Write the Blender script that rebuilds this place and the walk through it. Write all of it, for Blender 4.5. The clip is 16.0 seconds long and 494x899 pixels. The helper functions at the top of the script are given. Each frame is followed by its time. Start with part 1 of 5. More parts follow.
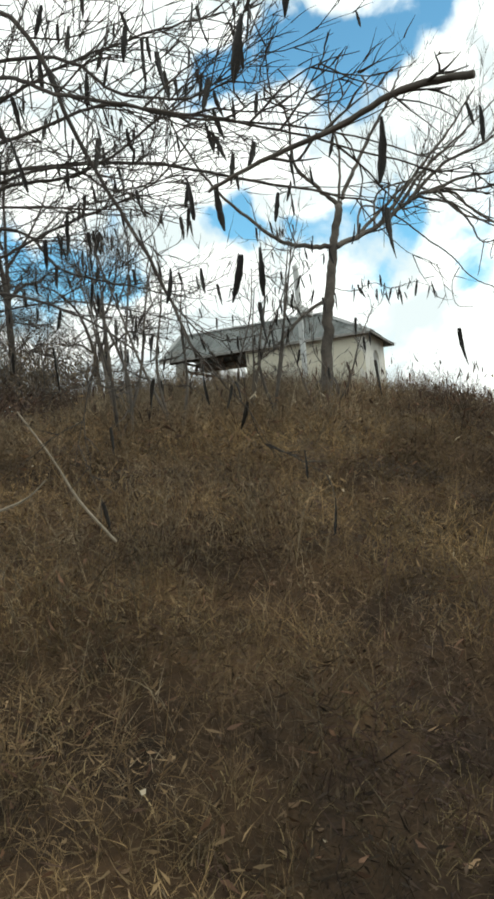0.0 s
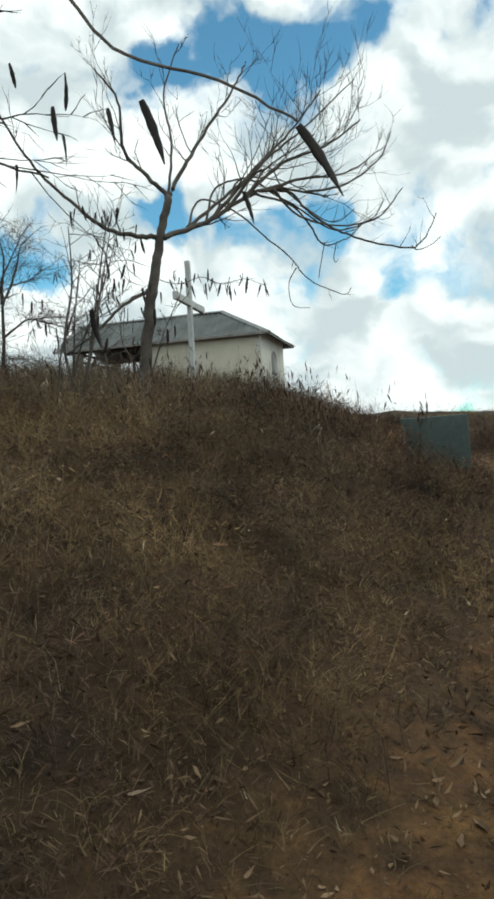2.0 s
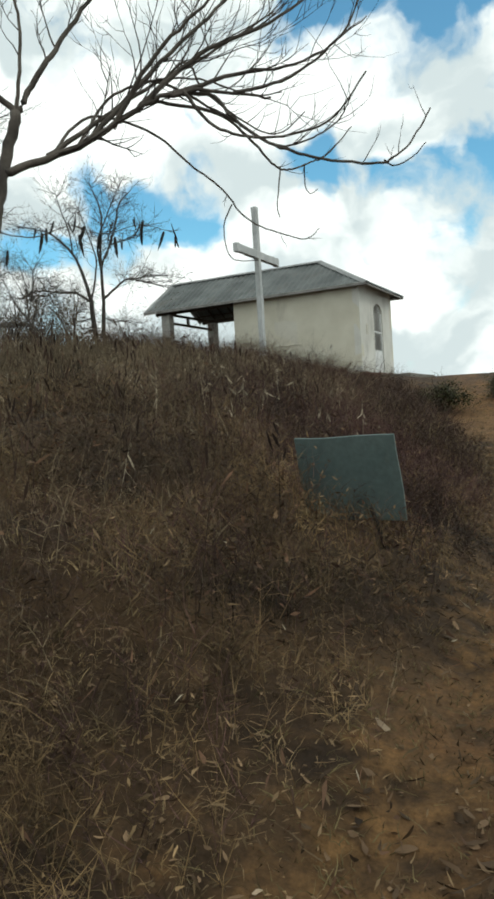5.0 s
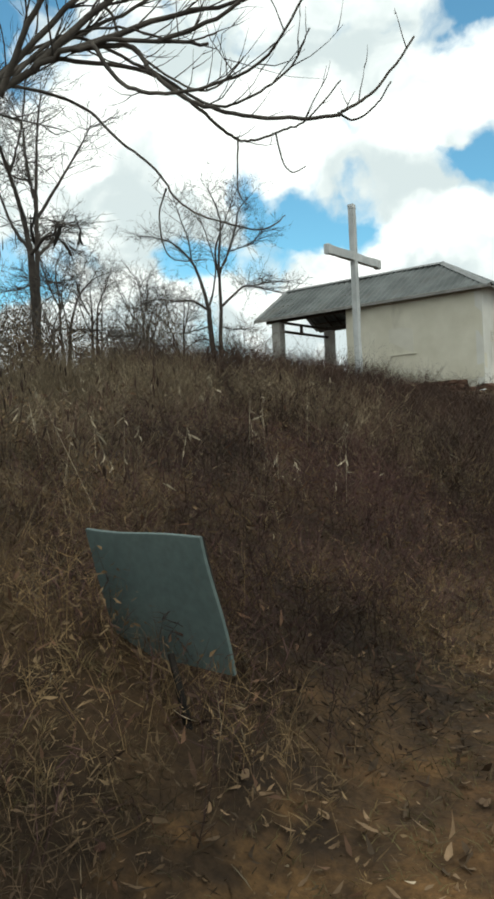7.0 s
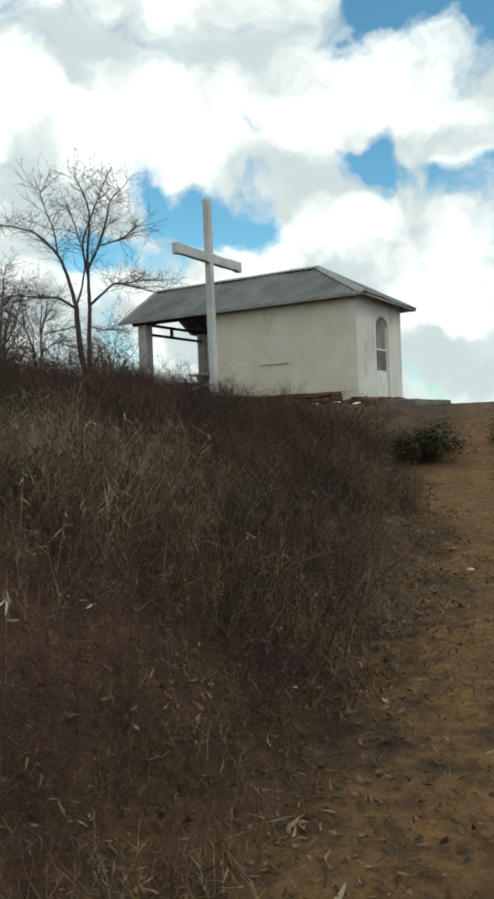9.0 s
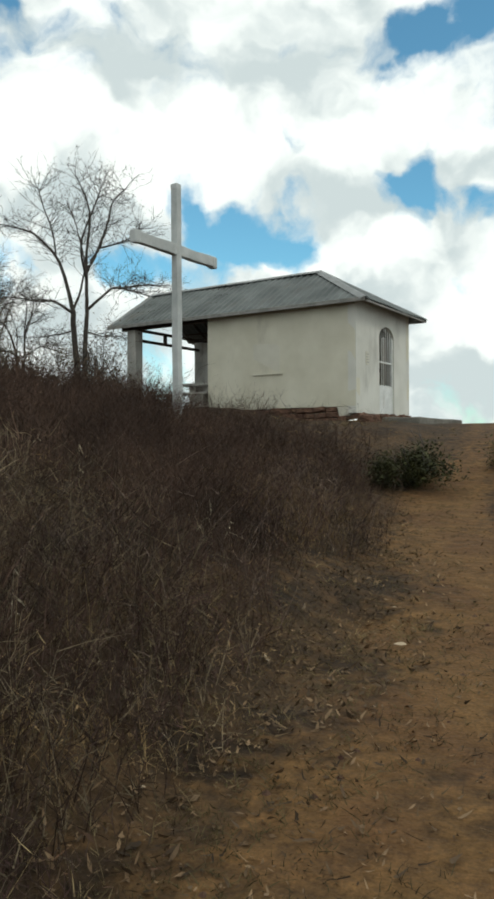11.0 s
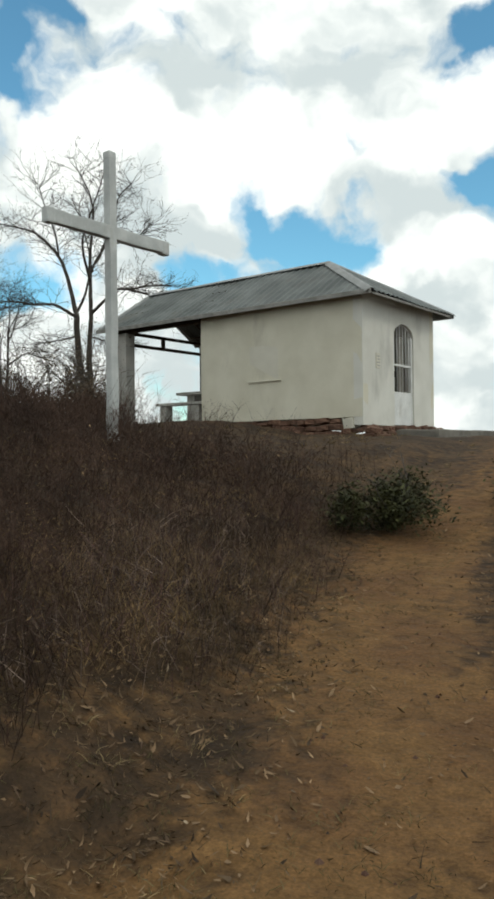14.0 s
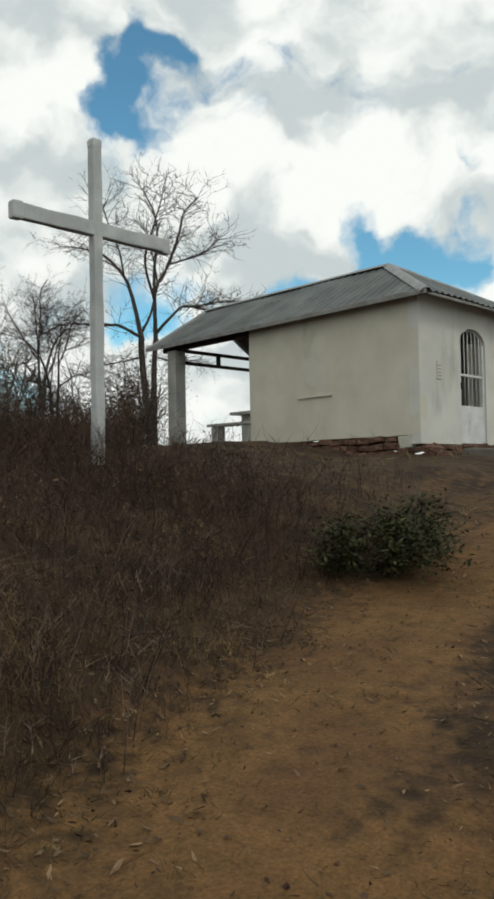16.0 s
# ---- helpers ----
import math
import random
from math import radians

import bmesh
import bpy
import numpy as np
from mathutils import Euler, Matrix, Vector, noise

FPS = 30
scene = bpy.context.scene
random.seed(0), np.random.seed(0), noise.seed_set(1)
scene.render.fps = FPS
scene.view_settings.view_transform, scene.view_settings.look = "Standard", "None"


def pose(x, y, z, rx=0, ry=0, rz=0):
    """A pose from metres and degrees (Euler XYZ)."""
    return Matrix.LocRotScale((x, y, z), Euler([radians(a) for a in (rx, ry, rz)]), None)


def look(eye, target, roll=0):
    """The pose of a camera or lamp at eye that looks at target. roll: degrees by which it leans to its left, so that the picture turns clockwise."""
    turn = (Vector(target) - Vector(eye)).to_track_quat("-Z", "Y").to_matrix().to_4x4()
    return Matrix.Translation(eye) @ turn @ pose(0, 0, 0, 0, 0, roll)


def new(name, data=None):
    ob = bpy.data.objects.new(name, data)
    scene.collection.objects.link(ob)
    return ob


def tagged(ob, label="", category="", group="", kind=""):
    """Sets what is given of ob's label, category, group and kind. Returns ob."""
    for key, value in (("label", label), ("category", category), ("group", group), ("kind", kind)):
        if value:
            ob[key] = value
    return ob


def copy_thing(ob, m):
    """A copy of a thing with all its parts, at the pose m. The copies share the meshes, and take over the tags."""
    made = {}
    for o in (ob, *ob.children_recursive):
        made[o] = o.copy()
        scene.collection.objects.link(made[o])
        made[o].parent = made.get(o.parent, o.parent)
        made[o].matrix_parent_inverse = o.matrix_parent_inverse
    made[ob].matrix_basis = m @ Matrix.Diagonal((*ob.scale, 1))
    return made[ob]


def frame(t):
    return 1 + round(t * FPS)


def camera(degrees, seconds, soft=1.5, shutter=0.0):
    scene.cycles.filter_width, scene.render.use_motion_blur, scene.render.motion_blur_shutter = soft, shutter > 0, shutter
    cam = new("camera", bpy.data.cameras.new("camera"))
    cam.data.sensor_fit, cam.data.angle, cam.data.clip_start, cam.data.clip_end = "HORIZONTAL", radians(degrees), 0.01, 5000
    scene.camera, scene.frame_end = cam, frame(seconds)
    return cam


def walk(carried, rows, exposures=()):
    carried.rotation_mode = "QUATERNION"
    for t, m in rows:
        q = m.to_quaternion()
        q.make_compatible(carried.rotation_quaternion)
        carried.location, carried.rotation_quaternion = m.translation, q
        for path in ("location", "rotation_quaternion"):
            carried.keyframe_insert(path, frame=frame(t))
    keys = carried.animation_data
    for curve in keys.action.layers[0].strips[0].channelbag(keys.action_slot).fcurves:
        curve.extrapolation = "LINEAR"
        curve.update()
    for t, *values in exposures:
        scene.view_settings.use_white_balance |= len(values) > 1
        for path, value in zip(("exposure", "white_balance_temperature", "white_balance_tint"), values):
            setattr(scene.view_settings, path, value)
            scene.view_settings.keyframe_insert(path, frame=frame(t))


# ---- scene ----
cam = camera(35.5, 16.0, soft=3.1)
PATH = [
    (0, (1.042, -0.418, 1.987), (0.807, 1.567, 2.034), -5.4),
    (0.5, (1.133, -0.416, 2.039), (0.916, 1.572, 2.09), -7.1),
    (1, (1.38, -0.402, 2.006), (1.17, 1.586, 2.061), -4.6),
    (1.5, (1.666, -0.336, 1.915), (1.59, 1.662, 1.97), -5.1),
    (2, (1.933, -0.259, 1.882), (1.901, 1.741, 1.91), -3.1),
    (2.5, (2.307, 0.05, 1.896), (1.985, 2.023, 1.92), -3.7),
    (3, (2.473, 0.459, 1.943), (2.103, 2.424, 1.899), -4.3),
    (3.5, (2.693, 0.881, 2.033), (2.321, 2.845, 1.975), -3.9),
    (4, (2.976, 1.274, 2.107), (2.55, 3.228, 2.04), -4.7),
    (4.5, (3.248, 1.633, 2.127), (2.818, 3.583, 2.027), -4.0),
    (5, (3.588, 2.009, 2.232), (3.157, 3.961, 2.159), -3.6),
    (5.2, (3.732, 2.151, 2.234), (3.3, 4.102, 2.168), -3.6),
    (7.3, (4.452, 3.961, 2.5), (3.617, 5.778, 2.465), -2.1),
    (7.5, (4.455, 4.165, 2.579), (3.615, 5.979, 2.546), -1.7),
    (8, (4.6, 4.612, 2.611), (3.746, 6.42, 2.579), -2.7),
    (8.5, (4.68, 5.108, 2.695), (3.88, 6.94, 2.64), -3.1),
    (9, (4.757, 5.59, 2.802), (4.202, 7.51, 2.745), -2.2),
    (9.5, (4.9, 6.023, 2.786), (4.357, 7.947, 2.727), -2.0),
    (11.8, (5.435, 8.249, 2.741), (4.77, 10.135, 2.748), 0.3),
    (12, (5.471, 8.452, 2.738), (4.804, 10.338, 2.747), 0.1),
    (12.5, (5.628, 9.038, 2.833), (4.819, 10.867, 2.843), -1.9),
    (13, (5.698, 9.469, 2.894), (4.856, 11.283, 2.89), -2.2),
    (13.5, (5.777, 9.831, 2.952), (4.996, 11.672, 2.943), -1.6),
    (14, (5.909, 10.197, 3.005), (5.123, 12.036, 3.006), -0.7),
    (14.5, (6.043, 10.581, 2.963), (5.245, 12.414, 2.979), -0.8),
    (15, (6.153, 10.991, 2.976), (5.322, 12.81, 3.022), -1.1),
    (15.5, (6.319, 11.526, 2.963), (5.33, 13.264, 3.029), -2.0),
    (16, (6.403, 12.088, 2.986), (5.361, 13.794, 3.052), -1.1),
]
EXPOSURES = [(0, 0.42, 6550, 2), (0.6, 0.28, 6500, 2), (1, 0.12, 6450, 1), (2, 0.0, 6300, 0), (2.6, 0.22, 6450, 2), (3, 0.36, 6550, 3), (4, 0.3, 6550, 3),
             (5, 0.1, 6450, 1), (7.5, 0.17, 6500, 1), (9, 0.0, 6450, 1), (12, -0.03, 6550, 2), (13, 0.1, 6600, 3), (13.5, 0.08, 6600, 3), (14.3, -0.03, 6550, 3), (15, -0.2, 6550, 3), (16, -0.2, 6600, 4)]
walk(cam, [(t, look(eye, target, roll)) for t, eye, target, roll in PATH], EXPOSURES)

# ---- world, sun ----
world = bpy.data.worlds.new("overcast_sky")
scene.world = world
world.use_nodes = True
wn, wl = world.node_tree.nodes, world.node_tree.links
wn.clear()


def wnode(kind, **props):
    n = wn.new(kind)
    for k, v in props.items():
        n.inputs[k].default_value = v
    return n


def wmath(op, a, b):
    n = wn.new("ShaderNodeMath")
    n.operation = op
    for i, v in enumerate((a, b)):
        if isinstance(v, (int, float)):
            n.inputs[i].default_value = v
        else:
            wl.new(v, n.inputs[i])
    return n.outputs[0]


SUN_EL, SUN_AZ = radians(50), radians(114)
sky = wn.new("ShaderNodeTexSky")
sky.sky_type, sky.sun_disc = "NISHITA", False
sky.sun_elevation, sky.sun_rotation = SUN_EL, SUN_AZ
sky.air_density, sky.dust_density, sky.ozone_density = 1.0, 0.4, 1.2
coord = wn.new("ShaderNodeTexCoord")
warp = wnode("ShaderNodeTexNoise", Scale=8.0, Detail=5.0, Roughness=0.5)
wl.new(coord.outputs["Generated"], warp.inputs["Vector"])
sub = wn.new("ShaderNodeVectorMath")
sub.operation = "SUBTRACT"
wl.new(warp.outputs["Color"], sub.inputs[0])
sub.inputs[1].default_value = (0.5, 0.5, 0.5)
scl = wn.new("ShaderNodeVectorMath")
scl.operation = "SCALE"
wl.new(sub.outputs[0], scl.inputs[0])
scl.inputs["Scale"].default_value = 0.17
add = wn.new("ShaderNodeVectorMath")
add.operation = "ADD"
wl.new(coord.outputs["Generated"], add.inputs[0])
wl.new(scl.outputs[0], add.inputs[1])
unit = wn.new("ShaderNodeVectorMath")
unit.operation = "NORMALIZE"
wl.new(add.outputs[0], unit.inputs[0])
clouds = wnode("ShaderNodeTexNoise", Scale=8.5, Detail=8.0, Roughness=0.52)
wl.new(add.outputs[0], clouds.inputs["Vector"])
density = wmath("ADD", wmath("MULTIPLY", clouds.outputs["Fac"], 1.7), -0.27)
# the blue gaps between the clouds: bearing, height and half width in degrees, depth
GAPS = [(-38.6, 24.4, 1.7, 0.34), (-37.0, 27.8, 1.8, 0.4), (-36.5, 30.8, 1.9, 0.4), (-41.0, 25.0, 1.5, 0.3), (-40.1, 27.2, 1.5, 0.3), (-21.8, 17.8, 1.5, 0.36), (-19.8, 16.3, 1.7, 0.4),
        (-17.0, 15.9, 1.8, 0.4), (-13.4, 15.9, 1.6, 0.36), (-8.0, 18.0, 1.2, 0.22), (-5.4, 18.0, 1.5, 0.34), (-7.6, 14.4, 1.4, 0.3), (-13.7, 20.5, 1.2, 0.32), (-16.8, 26.3, 1.2, 0.18),
        (-28.6, 13.2, 1.7, 0.34), (-21.0, 12.9, 1.2, 0.28), (-36.1, 12.6, 1.6, 0.32), (-40.2, 11.6, 1.6, 0.24), (-26.0, 13.8, 1.5, 0.3), (-23.6, 14.6, 1.4, 0.28),
        (-6.5, 27.6, 1.3, 0.34), (-3.4, 27.4, 1.7, 0.38), (0.5, 28.0, 2.0, 0.4), (3.6, 27.6, 2.1, 0.42), (7.2, 28.0, 2.0, 0.4), (6.1, 26.2, 1.3, 0.26), (12.1, 29.4, 2.0, 0.38), (17.7, 28.2, 1.9, 0.36),
        (-1.6, 16.8, 1.3, 0.26), (1.3, 16.9, 1.5, 0.32), (4.6, 18.0, 1.8, 0.36), (7.2, 17.4, 1.7, 0.34), (11.6, 16.6, 1.8, 0.36), (11.2, 12.1, 1.6, 0.34), (16.3, 13.3, 1.9, 0.36), (13.7, 2.4, 1.1, 0.3)]
for bearing, height, half, depth in GAPS:
    way = (math.sin(radians(bearing)) * math.cos(radians(height)), math.cos(radians(bearing)) * math.cos(radians(height)), math.sin(radians(height)))
    dot = wn.new("ShaderNodeVectorMath")
    dot.operation = "DOT_PRODUCT"
    wl.new(unit.outputs[0], dot.inputs[0])
    dot.inputs[1].default_value = Vector(way).normalized()
    rng_n = wn.new("ShaderNodeMapRange")
    rng_n.interpolation_type = "SMOOTHSTEP"
    rng_n.inputs["From Min"].default_value, rng_n.inputs["From Max"].default_value = math.cos(radians(half * 1.9)), math.cos(radians(half * 0.1))
    rng_n.inputs["To Min"].default_value, rng_n.inputs["To Max"].default_value = 0.0, depth * 0.88
    wl.new(dot.outputs["Value"], rng_n.inputs["Value"])
    density = wmath("SUBTRACT", density, rng_n.outputs["Result"])
mask = wn.new("ShaderNodeMapRange")
mask.interpolation_type = "SMOOTHSTEP"
mask.inputs["From Min"].default_value, mask.inputs["From Max"].default_value = 0.10, 0.50
wl.new(density, mask.inputs["Value"])
puff = wnode("ShaderNodeTexNoise", Scale=7.5, Detail=4.0, Roughness=0.42)
flat = wn.new("ShaderNodeVectorMath")
flat.operation = "MULTIPLY"
wl.new(add.outputs[0], flat.inputs[0])
flat.inputs[1].default_value = (1.0, 1.0, 1.7)
wl.new(flat.outputs[0], puff.inputs["Vector"])
ramp = wn.new("ShaderNodeValToRGB")
ramp.color_ramp.elements[0].position, ramp.color_ramp.elements[0].color = 0.39, (0.60, 0.65, 0.68, 1)
ramp.color_ramp.elements[1].position, ramp.color_ramp.elements[1].color = 0.61, (1.0, 1.0, 1.0, 1)
ramp.color_ramp.interpolation = "EASE"
wl.new(puff.outputs["Fac"], ramp.inputs["Fac"])
bright = wn.new("ShaderNodeVectorMath")
bright.operation = "SCALE"
wl.new(ramp.outputs["Color"], bright.inputs[0])
bright.inputs["Scale"].default_value = 11.2
mix = wn.new("ShaderNodeMix")
mix.data_type = "RGBA"
wl.new(mask.outputs["Result"], mix.inputs["Factor"])
tint = wn.new("ShaderNodeVectorMath")
tint.operation = "MULTIPLY"
wl.new(sky.outputs["Color"], tint.inputs[0])
tint.inputs[1].default_value = (1.02, 1.6, 1.6)
wl.new(tint.outputs[0], mix.inputs["A"])
wl.new(bright.outputs[0], mix.inputs["B"])
back = wnode("ShaderNodeBackground", Strength=0.1)
wl.new(mix.outputs["Result"], back.inputs["Color"])
wout = wn.new("ShaderNodeOutputWorld")
wl.new(back.outputs[0], wout.inputs["Surface"])

sun = new("sun", bpy.data.lights.new("sun", "SUN"))
sun.data.energy, sun.data.angle, sun.data.color = 0.65, radians(12), (1.0, 0.95, 0.87)
sun_way = Vector((math.sin(SUN_AZ) * math.cos(SUN_EL), math.cos(SUN_AZ) * math.cos(SUN_EL), math.sin(SUN_EL)))
sun.matrix_world = look((6, -4, 30), Vector((6, -4, 30)) - sun_way)
scene.view_settings.exposure = 0.0


# ---- materials ----
def mat(name, c1, c2, scale=4.0, rough=0.85, bump=0.25, fine=60.0, metal=0.0, vary=0.0, by="", stain=None, attr=None, c3=None, c4=None, depth=0.01, grain=0.28, crumb=0.0, patch=None):
    """Two colours mixed by a coarse noise, dulled by a fine one; by: 'island' or 'object' varies the value piece by piece."""
    m = bpy.data.materials.new(name)
    m.use_nodes = True
    n, l = m.node_tree.nodes, m.node_tree.links
    bsdf = n["Principled BSDF"]
    tc = n.new("ShaderNodeTexCoord")
    big = n.new("ShaderNodeTexNoise")
    big.inputs["Scale"].default_value, big.inputs["Detail"].default_value = scale, 5
    small = n.new("ShaderNodeTexNoise")
    small.inputs["Scale"].default_value, small.inputs["Detail"].default_value = fine, 4
    for t in (big, small):
        l.new(tc.outputs["Object"], t.inputs["Vector"])
    r = n.new("ShaderNodeValToRGB")
    r.color_ramp.elements[0].position, r.color_ramp.elements[1].position = 0.35, 0.65
    r.color_ramp.elements[0].color, r.color_ramp.elements[1].color = (*c1, 1), (*c2, 1)
    l.new(big.outputs["Fac"], r.inputs["Fac"])
    colour = r.outputs["Color"]
    if attr:
        a = n.new("ShaderNodeAttribute")
        a.attribute_name = attr
        nz = n.new("ShaderNodeMath")
        nz.operation = "MULTIPLY_ADD"
        l.new(small.outputs["Fac"], nz.inputs[0])
        nz.inputs[1].default_value = 0.9
        l.new(a.outputs["Fac"], nz.inputs[2])
        st = n.new("ShaderNodeMapRange")
        st.interpolation_type = "SMOOTHSTEP"
        st.inputs["From Min"].default_value, st.inputs["From Max"].default_value = 0.6, 1.15
        l.new(nz.outputs[0], st.inputs["Value"])
        mx = n.new("ShaderNodeMix")
        mx.data_type = "RGBA"
        l.new(st.outputs["Result"], mx.inputs["Factor"])
        l.new(colour, mx.inputs["A"])
        wide = n.new("ShaderNodeTexNoise")
        wide.inputs["Scale"].default_value, wide.inputs["Detail"].default_value = 1.7, 6
        l.new(tc.outputs["Object"], wide.inputs["Vector"])
        wr = n.new("ShaderNodeValToRGB")
        wr.color_ramp.elements[0].position, wr.color_ramp.elements[1].position = 0.40, 0.62
        wr.color_ramp.elements[0].color, wr.color_ramp.elements[1].color = (*c3, 1), (*c4, 1)
        l.new(wide.outputs["Fac"], wr.inputs["Fac"])
        l.new(wr.outputs["Color"], mx.inputs["B"])
        colour = mx.outputs["Result"]
    if stain:
        sn = n.new("ShaderNodeTexNoise")
        sn.inputs["Scale"].default_value, sn.inputs["Detail"].default_value, sn.inputs["Roughness"].default_value = stain[1], 8, 0.65
        mp = n.new("ShaderNodeMapping")
        mp.inputs["Scale"].default_value = (1, 1, 0.35)
        l.new(tc.outputs["Object"], mp.inputs["Vector"])
        l.new(mp.outputs["Vector"], sn.inputs["Vector"])
        sr = n.new("ShaderNodeMapRange")
        sr.inputs["From Min"].default_value, sr.inputs["From Max"].default_value = stain[2], stain[2] + 0.16
        sr.inputs["To Max"].default_value = stain[3]
        l.new(sn.outputs["Fac"], sr.inputs["Value"])
        mx = n.new("ShaderNodeMix")
        mx.data_type = "RGBA"
        l.new(sr.outputs["Result"], mx.inputs["Factor"])
        l.new(colour, mx.inputs["A"])
        mx.inputs["B"].default_value = (*stain[0], 1)
        colour = mx.outputs["Result"]
    hsv = n.new("ShaderNodeHueSaturation")
    l.new(colour, hsv.inputs["Color"])
    mr = n.new("ShaderNodeMapRange")
    mr.inputs["To Min"].default_value, mr.inputs["To Max"].default_value = 1 - grain, 1 + grain
    l.new(small.outputs["Fac"], mr.inputs["Value"])
    value = mr.outputs["Result"]
    if crumb:
        cn = n.new("ShaderNodeTexNoise")
        cn.inputs["Scale"].default_value, cn.inputs["Detail"].default_value, cn.inputs["Roughness"].default_value = 55, 6, 0.75
        l.new(tc.outputs["Object"], cn.inputs["Vector"])
        cr = n.new("ShaderNodeMapRange")
        cr.inputs["From Min"].default_value, cr.inputs["From Max"].default_value = 0.25, 0.75
        cr.inputs["To Min"].default_value, cr.inputs["To Max"].default_value = 1 - crumb, 1 + crumb
        l.new(cn.outputs["Fac"], cr.inputs["Value"])
        cm = n.new("ShaderNodeMath")
        cm.operation = "MULTIPLY"
        l.new(value, cm.inputs[0])
        l.new(cr.outputs["Result"], cm.inputs[1])
        value = cm.outputs[0]
    if patch:
        pn = n.new("ShaderNodeTexNoise")
        pn.inputs["Scale"].default_value, pn.inputs["Detail"].default_value, pn.inputs["Roughness"].default_value = patch[0], 5, 0.68
        l.new(tc.outputs["Object"], pn.inputs["Vector"])
        pr = n.new("ShaderNodeMapRange")
        pr.inputs["From Min"].default_value, pr.inputs["From Max"].default_value = 0.33, 0.67
        pr.inputs["To Min"].default_value, pr.inputs["To Max"].default_value = patch[1], patch[2]
        l.new(pn.outputs["Fac"], pr.inputs["Value"])
        pm = n.new("ShaderNodeMath")
        pm.operation = "MULTIPLY"
        l.new(value, pm.inputs[0])
        l.new(pr.outputs["Result"], pm.inputs[1])
        value = pm.outputs[0]
    if by:
        g = n.new("ShaderNodeNewGeometry" if by == "island" else "ShaderNodeObjectInfo")
        rr = n.new("ShaderNodeMapRange")
        rr.inputs["To Min"].default_value, rr.inputs["To Max"].default_value = 1 - vary, 1 + vary
        l.new(g.outputs["Random Per Island" if by == "island" else "Random"], rr.inputs["Value"])
        mu = n.new("ShaderNodeMath")
        mu.operation = "MULTIPLY"
        l.new(value, mu.inputs[0])
        l.new(rr.outputs["Result"], mu.inputs[1])
        value = mu.outputs[0]
    l.new(value, hsv.inputs["Value"])
    l.new(hsv.outputs["Color"], bsdf.inputs["Base Color"])
    bsdf.inputs["Roughness"].default_value, bsdf.inputs["Metallic"].default_value = rough, metal
    bsdf.inputs["Specular IOR Level"].default_value = 0.25
    if bump:
        b = n.new("ShaderNodeBump")
        b.inputs["Strength"].default_value, b.inputs["Distance"].default_value = bump, depth
        l.new(small.outputs["Fac"], b.inputs["Height"])
        l.new(b.outputs["Normal"], bsdf.inputs["Normal"])
    return m


M_SOIL = mat("soil", (0.027, 0.0165, 0.009), (0.065, 0.038, 0.018), 2.1, 0.95, 1.0, 9, attr="bare", c3=(0.170, 0.092, 0.034), c4=(0.088, 0.045, 0.018), depth=0.035, grain=0.4, crumb=0.55, patch=(1.7, 0.6, 1.4))
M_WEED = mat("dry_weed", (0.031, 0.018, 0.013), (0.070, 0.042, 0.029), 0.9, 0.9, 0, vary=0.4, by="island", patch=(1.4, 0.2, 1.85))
M_CREST = mat("grey_brown_weed", (0.100, 0.077, 0.049), (0.195, 0.150, 0.095), 0.9, 0.9, 0, vary=0.4, by="island", patch=(1.4, 0.2, 1.85))
M_PURPLE = mat("red_brown_weed", (0.040, 0.021, 0.019), (0.088, 0.049, 0.040), 1.1, 0.9, 0, vary=0.4, by="island", patch=(1.4, 0.2, 1.85))
M_PINK = mat("bleached_red_weed", (0.11, 0.077, 0.062), (0.22, 0.165, 0.133), 1.5, 0.9, 0, vary=0.6, by="island")
M_RUST = mat("rusty_leaf", (0.068, 0.037, 0.022), (0.12, 0.066, 0.038), 2.0, 0.85, 0, vary=0.7, by="island")
M_STRAW = mat("pale_leaf", (0.26, 0.21, 0.14), (0.42, 0.36, 0.26), 2.0, 0.85, 0, vary=0.6, by="island")
M_BROWN = mat("brown_weed", (0.056, 0.037, 0.026), (0.21, 0.140, 0.066), 1.1, 0.9, 0, vary=0.4, by="island", patch=(1.4, 0.2, 1.85))
M_DEAD = mat("withered_leaf", (0.045, 0.028, 0.020), (0.165, 0.110, 0.055), 1.1, 0.85, 0, vary=0.55, by="island", patch=(1.4, 0.2, 1.85))
M_GRASS = mat("dry_grass", (0.092, 0.067, 0.034), (0.235, 0.174, 0.090), 1.0, 0.85, 0, vary=0.45, by="island", patch=(1.4, 0.2, 1.85))
M_THATCH = mat("dead_stem", (0.036, 0.024, 0.017), (0.155, 0.106, 0.056), 1.1, 0.9, 0, vary=0.5, by="island", patch=(1.4, 0.2, 1.85))
M_STUBBLE = mat("olive_stubble", (0.062, 0.050, 0.022), (0.14, 0.112, 0.052), 1.1, 0.85, 0, vary=0.45, by="island", patch=(1.4, 0.3, 1.6))
M_LITTER = mat("leaf_litter", (0.062, 0.037, 0.020), (0.19, 0.124, 0.070), 3.0, 0.8, 0, vary=0.75, by="island")
M_BARK = mat("bark", (0.056, 0.048, 0.041), (0.122, 0.105, 0.088), 6, 0.92, 0.6, 45)
M_TWIG = mat("twig_bark", (0.042, 0.035, 0.030), (0.078, 0.066, 0.056), 6, 0.9, 0, 45)
